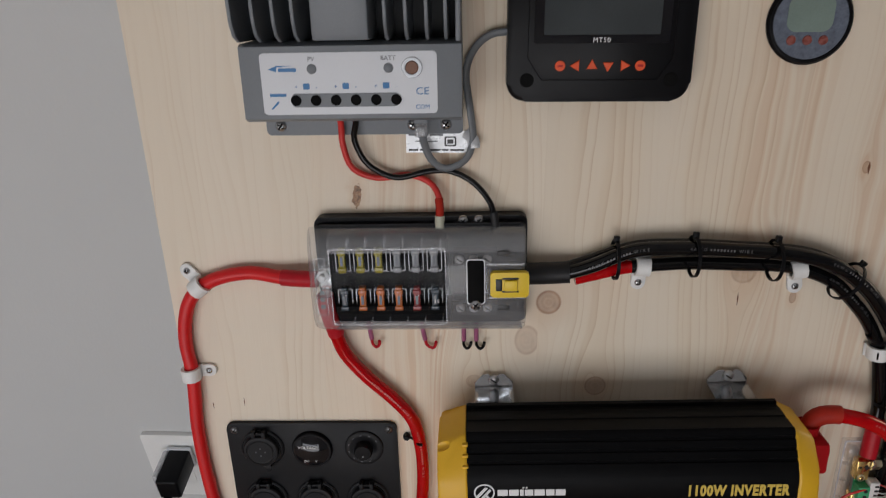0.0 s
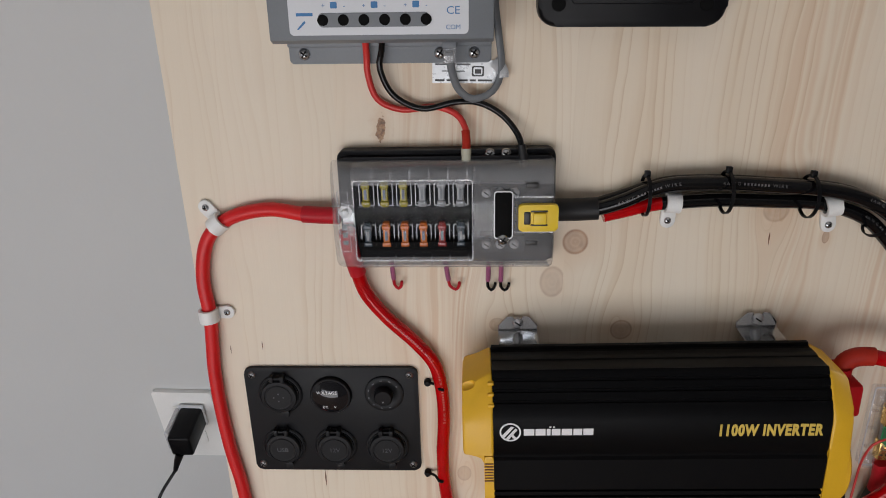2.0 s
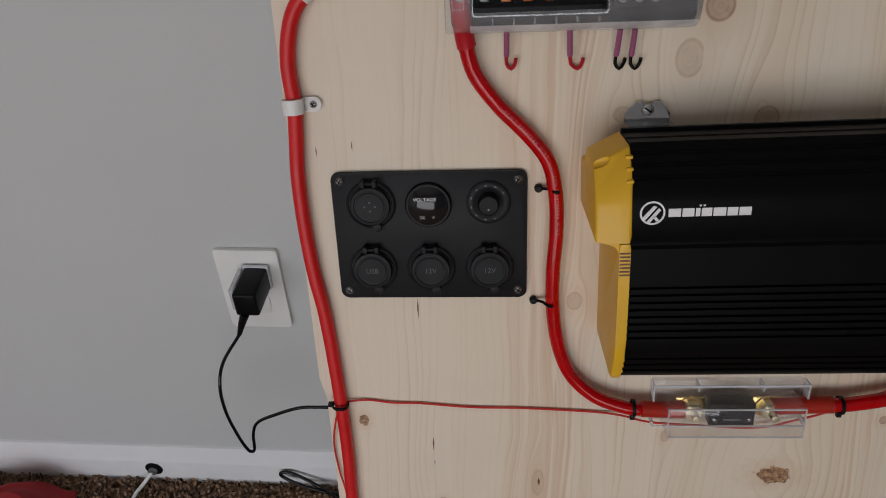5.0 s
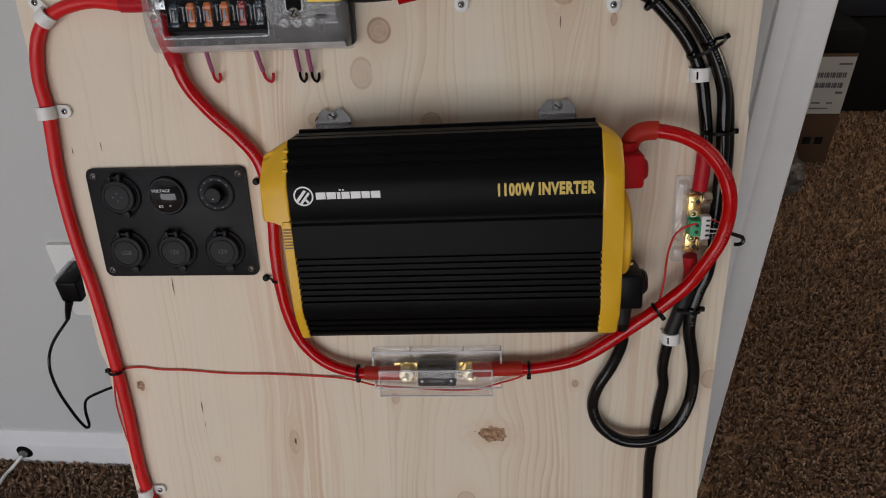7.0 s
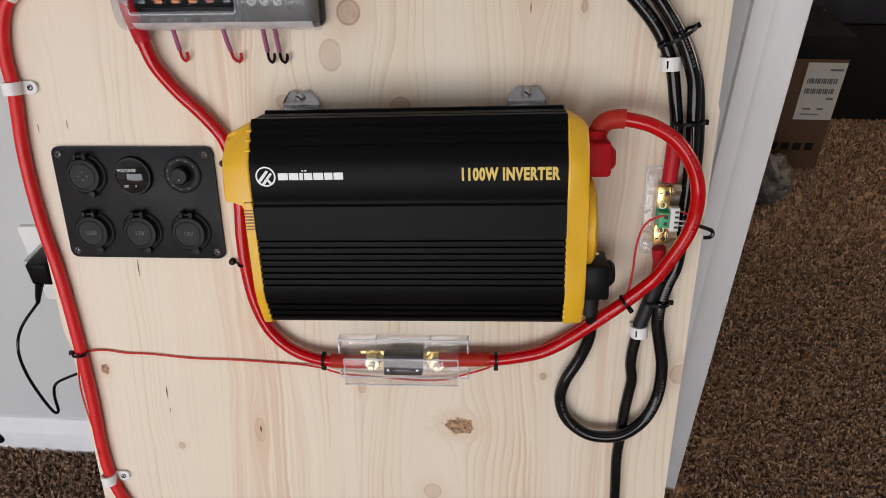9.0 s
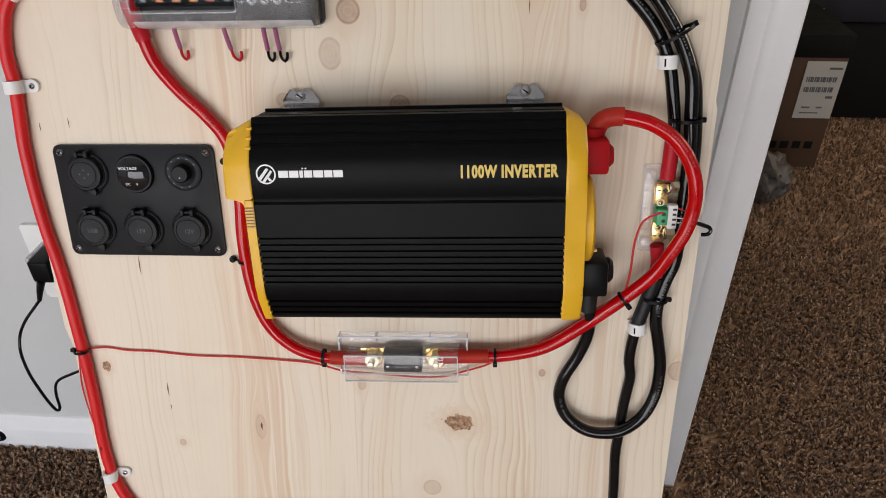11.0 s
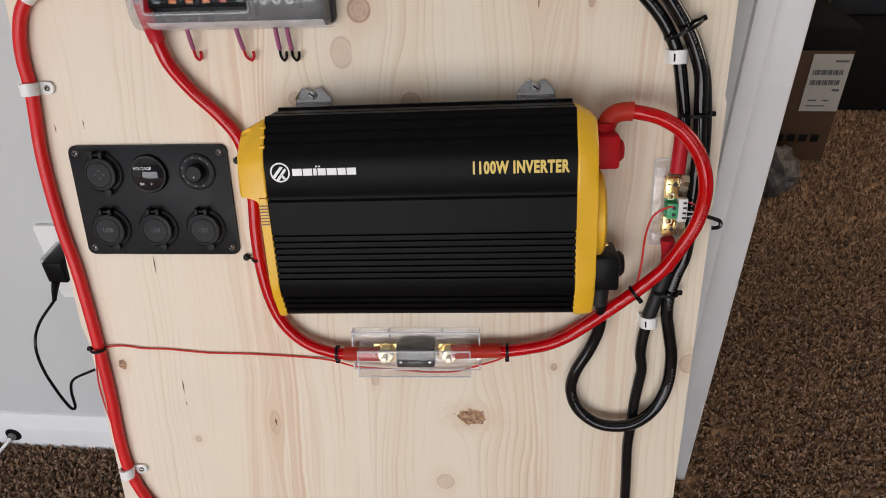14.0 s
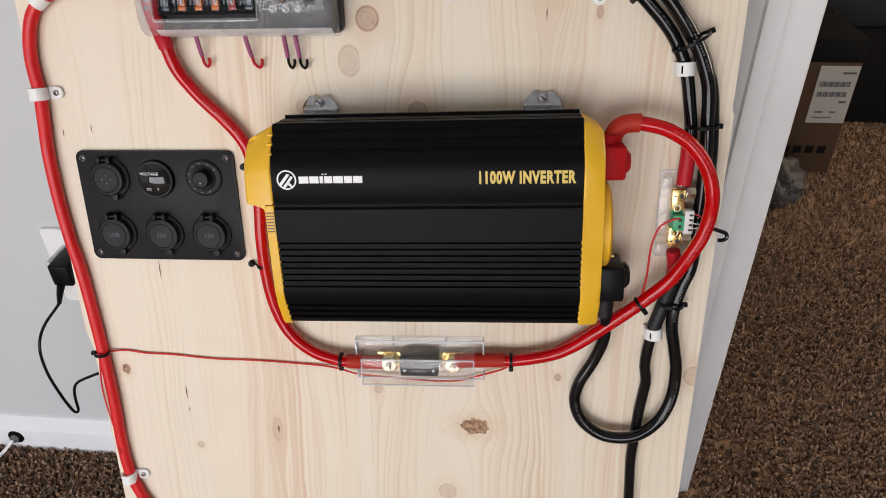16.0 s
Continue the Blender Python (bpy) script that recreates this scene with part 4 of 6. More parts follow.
cover = part("cover", cover_shell(-0.0852, 0.0818), FROSTED, fb, "clear smoky snap-on cover")
cover.data.materials.append(CLEAR_WINDOW)
cover.visible_shadow = False
bm = frame_prism(rounded_rect(-0.0664, 0.0217, -0.0306, 0.0322, 0.002, 2), rounded_rect(-0.0656, 0.0209, -0.0297, 0.0313, 0.002, 2), -0.0405, -0.0392)
rim = part("window_rim", bm, FROST_RIM, cover)
rim.visible_shadow = False
for i in range(6):
    x = -0.0530 + 0.0141 * i
    r = part("cover_rib", box(x - 0.0006, x + 0.0006, -0.0345, -0.0250, 0.0300, 0.0375, 0.0003), FROST_RIM, cover)
    r.visible_shadow = False
    r = part("cover_rib", box(x - 0.0006, x + 0.0006, -0.0300, -0.0200, -0.0395, -0.0330, 0.0003), FROST_RIM, cover)
    r.visible_shadow = False
for i0, i1 in ((0, 3), (8, 11)):
    own = bmesh.new()
    rows = [[own.verts.new((x, y - 0.0004, z * 1.002)) for z, y in COVER[i0:i1 + 1]] for x in (-0.0680, 0.0800)]
    for k in range(i1 - i0):
        own.faces.new((rows[0][k], rows[0][k + 1], rows[1][k + 1], rows[1][k]))
    s = part("frosted_band", own, FROST_RIM if i0 == 0 else FROST_EDGE, cover)
    s.visible_shadow = False
part("cover_slot", prism(rounded_rect(0.0375, 0.0500, -0.0120, 0.0230, 0.002), -0.0420, -0.0404, bevel=0.0004), HOLE, cover, "recessed black slot")
part("slot_rim", frame_prism(rounded_rect(0.0368, 0.0507, -0.0127, 0.0237, 0.0025), rounded_rect(0.0375, 0.0500, -0.0120, 0.0230, 0.002), -0.0421, -0.0404), FROST_EDGE, cover)
screw_head(0.0435, -0.0130, -0.0424, 0.0042, cover, ZINC, 2)
for z in (0.0270, -0.0170):
    part("hinge_slot", box(0.0600, 0.0690, -0.0402, -0.0388, z - 0.0015, z + 0.0020, 0.0004), INK_BLACK, cover)
    part("hinge_bar", box(0.0520, 0.0800, -0.0400, -0.0386, z - 0.0085 * (1 if z > 0 else -1) - 0.0006, z - 0.0085 * (1 if z > 0 else -1) + 0.0006), FROST_RIM, cover)
latch = part("latch", prism(rounded_rect(0.0545, 0.0832, -0.0060, 0.0140, 0.0025), -0.0452, -0.0400, bevel=0.0012), YELLOW_LATCH, fb, "yellow snap latch")
part("latch_grip", box(0.0650, 0.0745, -0.0478, -0.0450, 0.0000, 0.0085, 0.0008), YELLOW_LATCH, latch)
part("latch_slot", box(0.0585, 0.0632, -0.0458, -0.0449, -0.0005, 0.0090, 0.0008), INK_BLACK, latch)
part("latch_slot", box(0.0632, 0.0755, -0.0458, -0.0449, 0.0087, 0.0101, 0.0004), INK_BLACK, latch)
part("latch_slot", box(0.0632, 0.0755, -0.0458, -0.0449, -0.0017, -0.0003, 0.0004), INK_BLACK, latch)

# ---- the socket panel ----
pan = thing("socket_panel", on_board(-0.2025, 0.8285, 1.4), "black six-hole panel with capped sockets and voltmeter", "socket panel")
part("face_plate", prism(rounded_rect(-0.0760, 0.0760, -0.0535, 0.0535, 0.006), -0.0040, -0.0003, bevel=0.0008), PANEL_BLACK, pan)
for x in (-0.0690, 0.0690):
    for z in (-0.0465, 0.0465):
        screw_head(x, z, -0.0041, 0.0036, pan, DARK_METAL, 2)


def capped_socket(x, z, text, opened=0.0):
    body = part("socket", turned([(0.0, -0.0041), (0.0192, -0.0041), (0.0195, -0.0052), (0.0186, -0.0062), (0.0178, -0.0064), (0.0174, -0.0058), (0.0168, -0.0058), (0.0165, -0.0066), (0.0, -0.0066)], (x, 0, z), "y", 40), PANEL_BLACK, pan)
    for dx in (-0.0046, 0.0046):
        part("hinge", box(x + dx - 0.0019, x + dx + 0.0019, -0.0128, -0.0050, z + 0.0152, z + 0.0212, 0.0011), PANEL_BLACK, body)
    part("hinge_pin", box(x - 0.0066, x + 0.0066, -0.0112, -0.0074, z + 0.0168, z + 0.0196, 0.0009), BLACK_PLASTIC, body)
    cap = part("dust_cap", turned([(0.0, -0.0067), (0.0152, -0.0067), (0.0158, -0.0074), (0.0158, -0.0100), (0.0150, -0.0110), (0.0128, -0.0113), (0.0124, -0.0107), (0.0112, -0.0106), (0.0108, -0.0111), (0.0, -0.0112)], (x, 0, z), "y", 40), PANEL_BLACK, body)
    part("pull_tab", prism(rounded_rect(x + 0.0005, x + 0.0075, z - 0.0215, z - 0.0140, 0.0025), -0.0098, -0.0070, bevel=0.0006), PANEL_BLACK, cap)
    if text:
        lettering(text, 0.0060, x, z - 0.0020, -0.0114, INK_GREY, cap, "print", "CENTER", 1.0)
    return cap


c = capped_socket(-0.0455, 0.0280, "")
for k in range(4):
    part("contact_hole", turned([(0.0, -0.0112), (0.0008, -0.0112), (0.0008, -0.0114), (0.0, -0.0114)], (-0.0455 + 0.0042 * math.cos(k * 1.57), 0, 0.0280 + 0.0036 * math.sin(k * 1.57)), "y", 8), INK_GREY, c)
capped_socket(-0.0475, -0.0265, "USB")
capped_socket(-0.0005, -0.0265, "12V")
capped_socket(0.0465, -0.0265, "12V")
meter = part("voltmeter", turned([(0.0, -0.0041), (0.0182, -0.0041), (0.0182, -0.0062), (0.0172, -0.0078), (0.0, -0.0080)], (-0.0005, 0, 0.0272), "y", 48), BLACK_PLASTIC, pan)
part("lens", turned([(0.0, -0.0125), (0.004, -0.0122), (0.008, -0.0113), (0.012, -0.0098), (0.0160, -0.0076)], (-0.0005, 0, 0.0272), "y", 48), GLOSS_BLACK, meter, "glossy black lens")
lettering("VOLTAGE", 0.0040, -0.0025, 0.0324, -0.0124, INK_WHITE, meter, "print", "CENTER", 1.0)
lettering("DC      V", 0.0032, -0.0013, 0.0177, -0.0113, INK_WHITE, meter, "print", "CENTER", 1.0)
knob = part("rotary_switch", turned([(0.0, -0.0041), (0.0172, -0.0041), (0.0172, -0.0056), (0.0162, -0.0064), (0.0118, -0.0066), (0.0110, -0.0060), (0.0, -0.0060)], (0.0462, 0, 0.0285), "y", 48), PANEL_BLACK, pan)
part("knob", turned([(0.0, -0.0061), (0.0082, -0.0061), (0.0080, -0.0125), (0.0070, -0.0138), (0.0, -0.0140)], (0.0462, 0, 0.0285), "y", 32), BLACK_PLASTIC, knob)
part("indicator_dot", turned([(0.0, -0.0140), (0.0008, -0.0140), (0.0008, -0.0142), (0.0, -0.0142)], (0.0462, 0, 0.0255), "y", 8), FUSE_CLEAR, knob)
for k in range(9):
    a = radians(35 + 32 * k)
    bm = box(-0.0010, 0.0010, -0.00672, -0.0066, -0.0005, 0.0005)
    bmesh.ops.rotate(bm, verts=bm.verts, cent=(0, 0, 0), matrix=Matrix.Rotation(-a + 1.57, 3, "Y"))
    bmesh.ops.translate(bm, verts=bm.verts, vec=(0.0462 + 0.0138 * math.cos(a), 0, 0.0285 + 0.0138 * math.sin(a)))
    part("print_bar", bm, INK_GREY, knob)

# ---- inline fuse holder ----
fh = thing("fuse_holder", on_board(0.0455, 0.681, 2.2), "clear acrylic inline fuse holder with gold terminals", "fuse holder")
tray = part("tray", prism(rounded_rect(-0.0628, 0.0628, -0.0165, 0.0225, 0.002), -0.0050, -0.0005, bevel=0.0008), ACRYLIC, fh)
tray.visible_shadow = False
for z in (0.0235,):
    s = part("tray_side", box(-0.0628, 0.0628, -0.0160, -0.0051, z - 0.0010, z + 0.0010, 0.0004), ACRYLIC, tray)
    s.visible_shadow = False
for x in (-0.0622, -0.026, 0.026, 0.0622):
    s = part("tray_post", box(x - 0.0008, x + 0.0008, -0.0165, -0.0051, 0.0180, 0.0243, 0.0003), ACRYLIC_EDGE, tray)
    s.visible_shadow = False
for x in (-0.0622, 0.0622):
    for z0, z1 in ((0.0085, 0.0178), (-0.0165, -0.0115)):
        s = part("tray_end", box(x - 0.0008, x + 0.0008, -0.0160, -0.0051, z0, z1, 0.0003), ACRYLIC_EDGE, tray)
        s.visible_shadow = False
s = part("tray_lip", box(-0.0628, 0.0628, -0.0165, -0.0150, -0.0172, -0.0160, 0.0003), ACRYLIC_EDGE, tray)
s.visible_shadow = False
lid = box(-0.0540, 0.0540, -0.0340, -0.0060, -0.0145, 0.0130, 0.0006, 2)
bmesh.ops.delete(lid, geom=[f for f in lid.faces if f.normal.y > 0.9 and f.calc_area() > 0.001], context="FACES")
lid = part("lid", lid, ACRYLIC, fh, "clear acrylic lid")
lid.visible_shadow = False
for a in ((-0.0542, 0.0542, -0.0342, -0.0330, 0.0121, 0.0132), (-0.0542, 0.0542, -0.0342, -0.0330, -0.0147, -0.0138), (-0.0542, -0.0533, -0.0342, -0.0330, -0.0138, 0.0121),
          (0.0533, 0.0542, -0.0342, -0.0330, -0.0138, 0.0121), (-0.0630, 0.0630, -0.0168, -0.0158, 0.0225, 0.0244)):
    e = part("lid_edge", box(*a), ACRYLIC_EDGE, lid)
    e.visible_shadow = False
body = part("fuse_body", box(-0.0185, 0.0185, -0.0240, -0.0080, -0.0100, 0.0112, 0.0015), BLACK_PLASTIC, fh, "black strip fuse body")
for x in (-0.0140, 0.0140):
    part("rivet", turned([(0.0, -0.0252), (0.0014, -0.0248), (0.0018, -0.0240), (0.0, -0.0238)], (x, 0, -0.0040), "y", 12), ZINC, body)
part("fuse_rating_bar", box(-0.0070, 0.0070, -0.0243, -0.0240, -0.0050, -0.0030), INK_GREY, body)
for x in (-0.0300, 0.0325):
    part("blade", box(x - 0.0125, x + 0.0115, -0.0110, -0.0090, -0.0080, 0.0090, 0.0005), BRASS, fh, "gold-plated fuse blade")
    st = part("stud", turned([(0.0, -0.0300), (0.0028, -0.0295), (0.0032, -0.0285), (0.0032, -0.0111), (0.0, -0.0111)], (x, 0, 0), "y", 16), BRASS_PALE, fh)
    part("washer", turned([(0.0, -0.0128), (0.0104, -0.0128), (0.0107, -0.0119), (0.0107, -0.0111), (0.0, -0.0111)], (x, 0, 0), "y", 28), BRASS, st)
    part("nut", turned([(0.0, -0.0200), (0.0072, -0.0200), (0.0084, -0.0188), (0.0084, -0.0129), (0.0, -0.0129)], (x, 0, 0), "y", 6), BRASS_PALE, st)

# ---- current shunt ----
sh = thing("current_shunt", on_board(0.2735, 0.8405, 1.0), "gold shunt on a clear plastic base between the cables", "shunt")
cb = bmesh.new()
box(-0.0160, 0.0050, -0.0075, -0.0006, -0.0415, 0.0370, 0.002, bm=cb)
for z in (-0.0355, 0.0260):
    box(-0.0155, -0.0065, -0.0150, -0.0070, z - 0.0045, z + 0.0085, 0.0018, bm=cb)
for z in (-0.0210, -0.0020, 0.0150):
    box(-0.0150, -0.0100, -0.0105, -0.0070, z - 0.0008, z + 0.0008, 0.0003, bm=cb)
cb = part("base", cb, ACRYLIC, sh, "clear moulded base")
cb.visible_shadow = False
e = part("base_edge", frame_prism(rounded_rect(-0.0162, 0.0052, -0.0417, 0.0372, 0.002, 2), rounded_rect(-0.0152, 0.0042, -0.0407, 0.0362, 0.002, 2), -0.0082, -0.0074), ACRYLIC_EDGE, cb)
e.visible_shadow = False
for z0, z1, bolt, turn_screw, mark_z in ((-0.0300, -0.0120, -0.0225, -0.0165, -0.0245), (0.0035, 0.0225, 0.0195, 0.0058, 0.0165)):
    blk = part("terminal_block", box(-0.0068, 0.0042, -0.0165, -0.0080, z0, z1, 0.0008), BRASS, sh)
    part("spring_washer", turned([(0.0, 0.0043), (0.0060, 0.0043), (0.0060, 0.0055), (0.0, 0.0055)], (0, -0.0140, bolt), "x", 20), ZINC, blk)
    part("hex_bolt", turned([(0.0, 0.0056), (0.0056, 0.0056), (0.0056, 0.0115), (0.0048, 0.0124), (0.0, 0.0124)], (0, -0.0140, bolt), "x", 6), BRASS_PALE, blk)
    part("screw_ring", turned([(0.0, -0.0172), (0.0030, -0.0172), (0.0035, -0.0166), (0.0, -0.0166)], (-0.0020, 0, turn_screw), "y", 20), BRASS_PALE, blk)
    screw_head(-0.0020, turn_screw, -0.0173, 0.0022, blk, BRASS, 1)
    part("print_arrow", prism([(0.0012, mark_z - 0.0026), (0.0036, mark_z), (0.0012, mark_z + 0.0026), (-0.0012, mark_z)], -0.0170, -0.0165), INK_BLACK, blk)
    part("print_bar", box(-0.0055, -0.0030, -0.0170, -0.0165, mark_z - 0.0005, mark_z + 0.0005), INK_BLACK, blk)
part("resistance_strip", box(-0.0060, 0.0035, -0.0140, -0.0100, -0.0119, 0.0034), DARK_METAL, sh)
tb = part("screw_terminal", box(-0.0055, 0.0038, -0.0235, -0.0141, -0.0125, 0.0010, 0.0006), GREEN, sh, "green screw terminal")
for z in (-0.0088, -0.0028):
    part("wire_entry", turned([(0.0, -0.0238), (0.0017, -0.0238), (0.0017, -0.0234), (0.0, -0.0234)], (0.0002, 0, z), "y", 14), INK_BLACK, tb)
plug = part("plug", box(0.0039, 0.0118, -0.0225, -0.0141, -0.0160, 0.0050, 0.0006), PCB, sh, "white four-pin plug")
for k in range(4):
    part("plug_slot", box(0.0078, 0.0110, -0.0228, -0.0224, -0.0130 + 0.0045 * k, -0.0112 + 0.0045 * k), INK_BLACK, plug)
for i in range(4):
    part("pin_wire", tube([(0.0118, -0.019, 0.0018 - 0.0044 * i), (0.0170, -0.021, 0.0002 - 0.0036 * i), (0.0240, -0.018, -0.0050 - 0.001 * i), (0.0330, -0.010, -0.0070)], 0.0006, 6), (RED_WIRE, BLACK_PVC, PCB, PCB)[i], plug)
part("board_strip", box(-0.0060, 0.0040, -0.0141, -0.0136, -0.0150, 0.0030), GREEN, sh)

# ---- charge controller ----
cc = thing("charge_controller", on_board(-0.1440, 1.142, 0.8), "grey solar charge controller with cooling fins", "charge controller")
flange = part("mounting_flange", prism(rounded_rect(-0.0735, 0.0735, -0.0035, 0.2160, 0.003), -0.0060, -0.0005, bevel=0.001), GREY_PAINT, cc)
part("flange_step", box(-0.0735, 0.0735, -0.0110, -0.0061, 0.0085, 0.2050, 0.001), GREY_PAINT, flange)
bodyp = [(-0.0111, 0.0130), (-0.0470, 0.0140), (-0.0520, 0.0165), (-0.0520, 0.0640), (-0.0480, 0.0660), (-0.0111, 0.0660)]
case = part("terminal_housing", prism(bodyp, -0.0740, 0.0740, "yz", bevel=0.001), GREY_PAINT, cc, "grey plastic terminal housing")
part("side_wall", box(0.0700, 0.0735, -0.0600, -0.0111, 0.0661, 0.2050, 0.001), GREY_PAINT, cc)
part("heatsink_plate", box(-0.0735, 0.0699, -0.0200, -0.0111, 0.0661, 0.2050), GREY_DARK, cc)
part("centre_block", prism([(-0.0200, 0.0661), (-0.0620, 0.0680), (-0.0640, 0.0720), (-0.0640, 0.2030), (-0.0200, 0.2050)], -0.0215, 0.0150, "yz", bevel=0.0015), GREY_PAINT, cc)
for x in (-0.0720, -0.0575, -0.0445, -0.0320, 0.0260, 0.0390, 0.0520, 0.0640):
    fin = [(-0.0201, 0.0665), (-0.0540, 0.0670), (-0.0620, 0.0710), (-0.0665, 0.0790), (-0.0675, 0.0900), (-0.0675, 0.2040), (-0.0201, 0.2050)]
    part("fin", prism(fin, x - 0.0011, x + 0.0011, "yz", bevel=0.0004, seg=1), GREY_PAINT, cc)
sticker = part("front_label", prism(rounded_rect(-0.0600, 0.0575, 0.0195, 0.0600, 0.003), -0.0526, -0.0521), STICKER, case, "white printed label")
part("socket_strip", prism(rounded_rect(-0.0405, 0.0320, 0.0245, 0.0335, 0.003), -0.0530, -0.0526), GREY_PAINT, sticker)
for i in range(6):
    part("terminal_hole", turned([(0.0, -0.0533), (0.0036, -0.0533), (0.0036, -0.0530), (0.0, -0.0530)], (-0.0375 + 0.0135 * i, 0, 0.0290), "y", 20), HOLE, sticker)
for x in (-0.0255, 0.0255):
    part("indicator", turned([(0.0, -0.0536), (0.0024, -0.0534), (0.0033, -0.0526), (0.0, -0.0525)], (x, 0, 0.0495), "y", 20), GREY_PAINT, sticker)
btn = part("button_ring", turned([(0.0046, -0.0540), (0.0066, -0.0540), (0.0070, -0.0526), (0.0046, -0.0526), (0.0046, -0.0540)], (0.0410, 0, 0.0495), "y", 28), ZINC_DULL, sticker)
part("button", turned([(0.0, -0.0536), (0.0040, -0.0536), (0.0044, -0.0526), (0.0, -0.0526)], (0.0410, 0, 0.0495), "y", 24), BRONZE, btn)
part("name_bar", prism([(-0.0480, 0.0478), (-0.0360, 0.0478), (-0.0360, 0.0502), (-0.0480, 0.0502)], -0.0528, -0.0526), INK_BLUE, sticker)
part("name_swoosh", prism([(-0.0550, 0.0495), (-0.0490, 0.0518), (-0.0380, 0.0516), (-0.0490, 0.0508), (-0.0495, 0.0478)], -0.0528, -0.0526), INK_BLUE, sticker)
part("name_bar", prism([(-0.0550, 0.0316), (-0.0440, 0.0316), (-0.0440, 0.0336), (-0.0550, 0.0336)], -0.0528, -0.0526), INK_BLUE, sticker)
part("tool_symbol", prism([(-0.0550, 0.0235), (-0.0540, 0.0230), (-0.0490, 0.0275), (-0.0498, 0.0288)], -0.0528, -0.0526), INK_BLUE, sticker)
lettering("PV", 0.0042, -0.0255, 0.0545, -0.0528, INK_GREY, sticker, "print", "CENTER")
lettering("BATT", 0.0042, 0.0255, 0.0545, -0.0528, INK_GREY, sticker, "print", "CENTER")
lettering("COM", 0.0042, 0.0475, 0.0225, -0.0528, INK_BLUE, sticker, "print", "CENTER")
lettering("CE", 0.0068, 0.0475, 0.0320, -0.0528, INK_BLUE, sticker, "print", "CENTER", 1.1)
for k, x in enumerate((-0.0300, -0.0035, 0.0235)):
    part("symbol", prism(rounded_rect(x - 0.0022, x + 0.0022, 0.0362, 0.0402, 0.0006, 2), -0.0528, -0.0526), INK_BLUE, sticker)
    lettering("+", 0.0040, x - 0.0068, 0.0365, -0.0528, INK_BLUE, sticker, "print", "CENTER")
    lettering("-", 0.0040, x + 0.0068, 0.0365, -0.0528, INK_BLUE, sticker, "print", "CENTER")
for x in (-0.0625, 0.0365, 0.0610):
    screw_head(x, 0.0035, -0.0061, 0.0044, flange, ZINC, 2)
part("cord_socket", box(0.0390, 0.0490, -0.0300, -0.0130, 0.0085, 0.0130, 0.0008), GREY_PAINT, cc)
part("cord_plug", box(0.0395, 0.0485, -0.0280, -0.0190, -0.0020, 0.0085, 0.001), FROST_RIM, cc, "clear modular plug")

usb = thing("warning_label", on_board(-0.0875, 1.1320, 0.0), "silver printed warning sticker tag with a curled end", "label")
part("tag", prism([(-0.0260, -0.0080), (0.0240, -0.0080), (0.0255, 0.0060), (0.0190, 0.0085), (-0.0260, 0.0075)], -0.0016, -0.0006), SILVER_STICKER, usb)
part("curled_end", tube([(0.0190, -0.0030, 0.0080), (0.0230, -0.0050, 0.0050), (0.0250, -0.0070, 0.0010), (0.0255, -0.0075, -0.0030)], 0.0045, 10, flat=0.25), SILVER_STICKER, usb)
part("port_symbol", frame_prism(rounded_rect(0.0030, 0.0120, -0.0030, 0.0045, 0.001, 2), rounded_rect(0.0042, 0.0108, -0.0020, 0.0035, 0.001, 2), -0.0019, -0.0016), INK_BLACK, usb)
part("port_block", box(0.0052, 0.0098, -0.0020, -0.0016, -0.0010, 0.0022), INK_BLACK, usb)
part("arrow_bar", box(-0.0190, -0.0020, -0.0019, -0.0016, 0.0004, 0.0011), INK_BLACK, usb)
for i, (a, b) in enumerate(((-0.0240, -0.0130), (-0.0120, -0.0090), (-0.0080, 0.0020))):
    part("print_bar", box(a, b, -0.0019, -0.0016, 0.0050, 0.0062), INK_GREY, usb)
for i, (a, b) in enumerate(((-0.0240, -0.0170), (-0.0155, -0.0110), (-0.0090, 0.0000), (0.0015, 0.0060), (0.0075, 0.0180))):
    part("print_bar", box(a, b, -0.0019, -0.0016, -0.0066, -0.0052), INK_BLACK, usb)

# ---- remote meter ----
rm = thing("remote_display", on_board(0.0240, 1.2300, 0.3), "black remote display with dark screen and orange keys", "display")
shell = part("housing", prism(rounded_rect(-0.0640, 0.0640, -0.0650, 0.0650, 0.013), -0.0190, -0.0005, bevel=0.0035, seg=3), BLACK_PLASTIC, rm)
bez = part("face", prism([(-0.0500, 0.0560), (0.0500, 0.0560), (0.0500, -0.0350), (0.0400, -0.0500), (-0.0400, -0.0500), (-0.0500, -0.0350)], -0.0212, -0.0191, bevel=0.0012), BLACK_PLASTIC, rm)
part("screen_frame", frame_prism(rounded_rect(-0.0460, 0.0460, -0.0250, 0.0510, 0.002, 3), rounded_rect(-0.0395, 0.0395, -0.0195, 0.0460, 0.001, 3), -0.0226, -0.0213), GLOSS_BLACK, rm)
part("screen", box(-0.0395, 0.0395, -0.0219, -0.0213, -0.0195, 0.0460), LCD, rm, "dark grey display glass")
lettering("MT50", 0.0046, 0.0, -0.0243, -0.0228, INK_WHITE, rm, "print", "CENTER", 1.0, 0.0, "", 1.15)
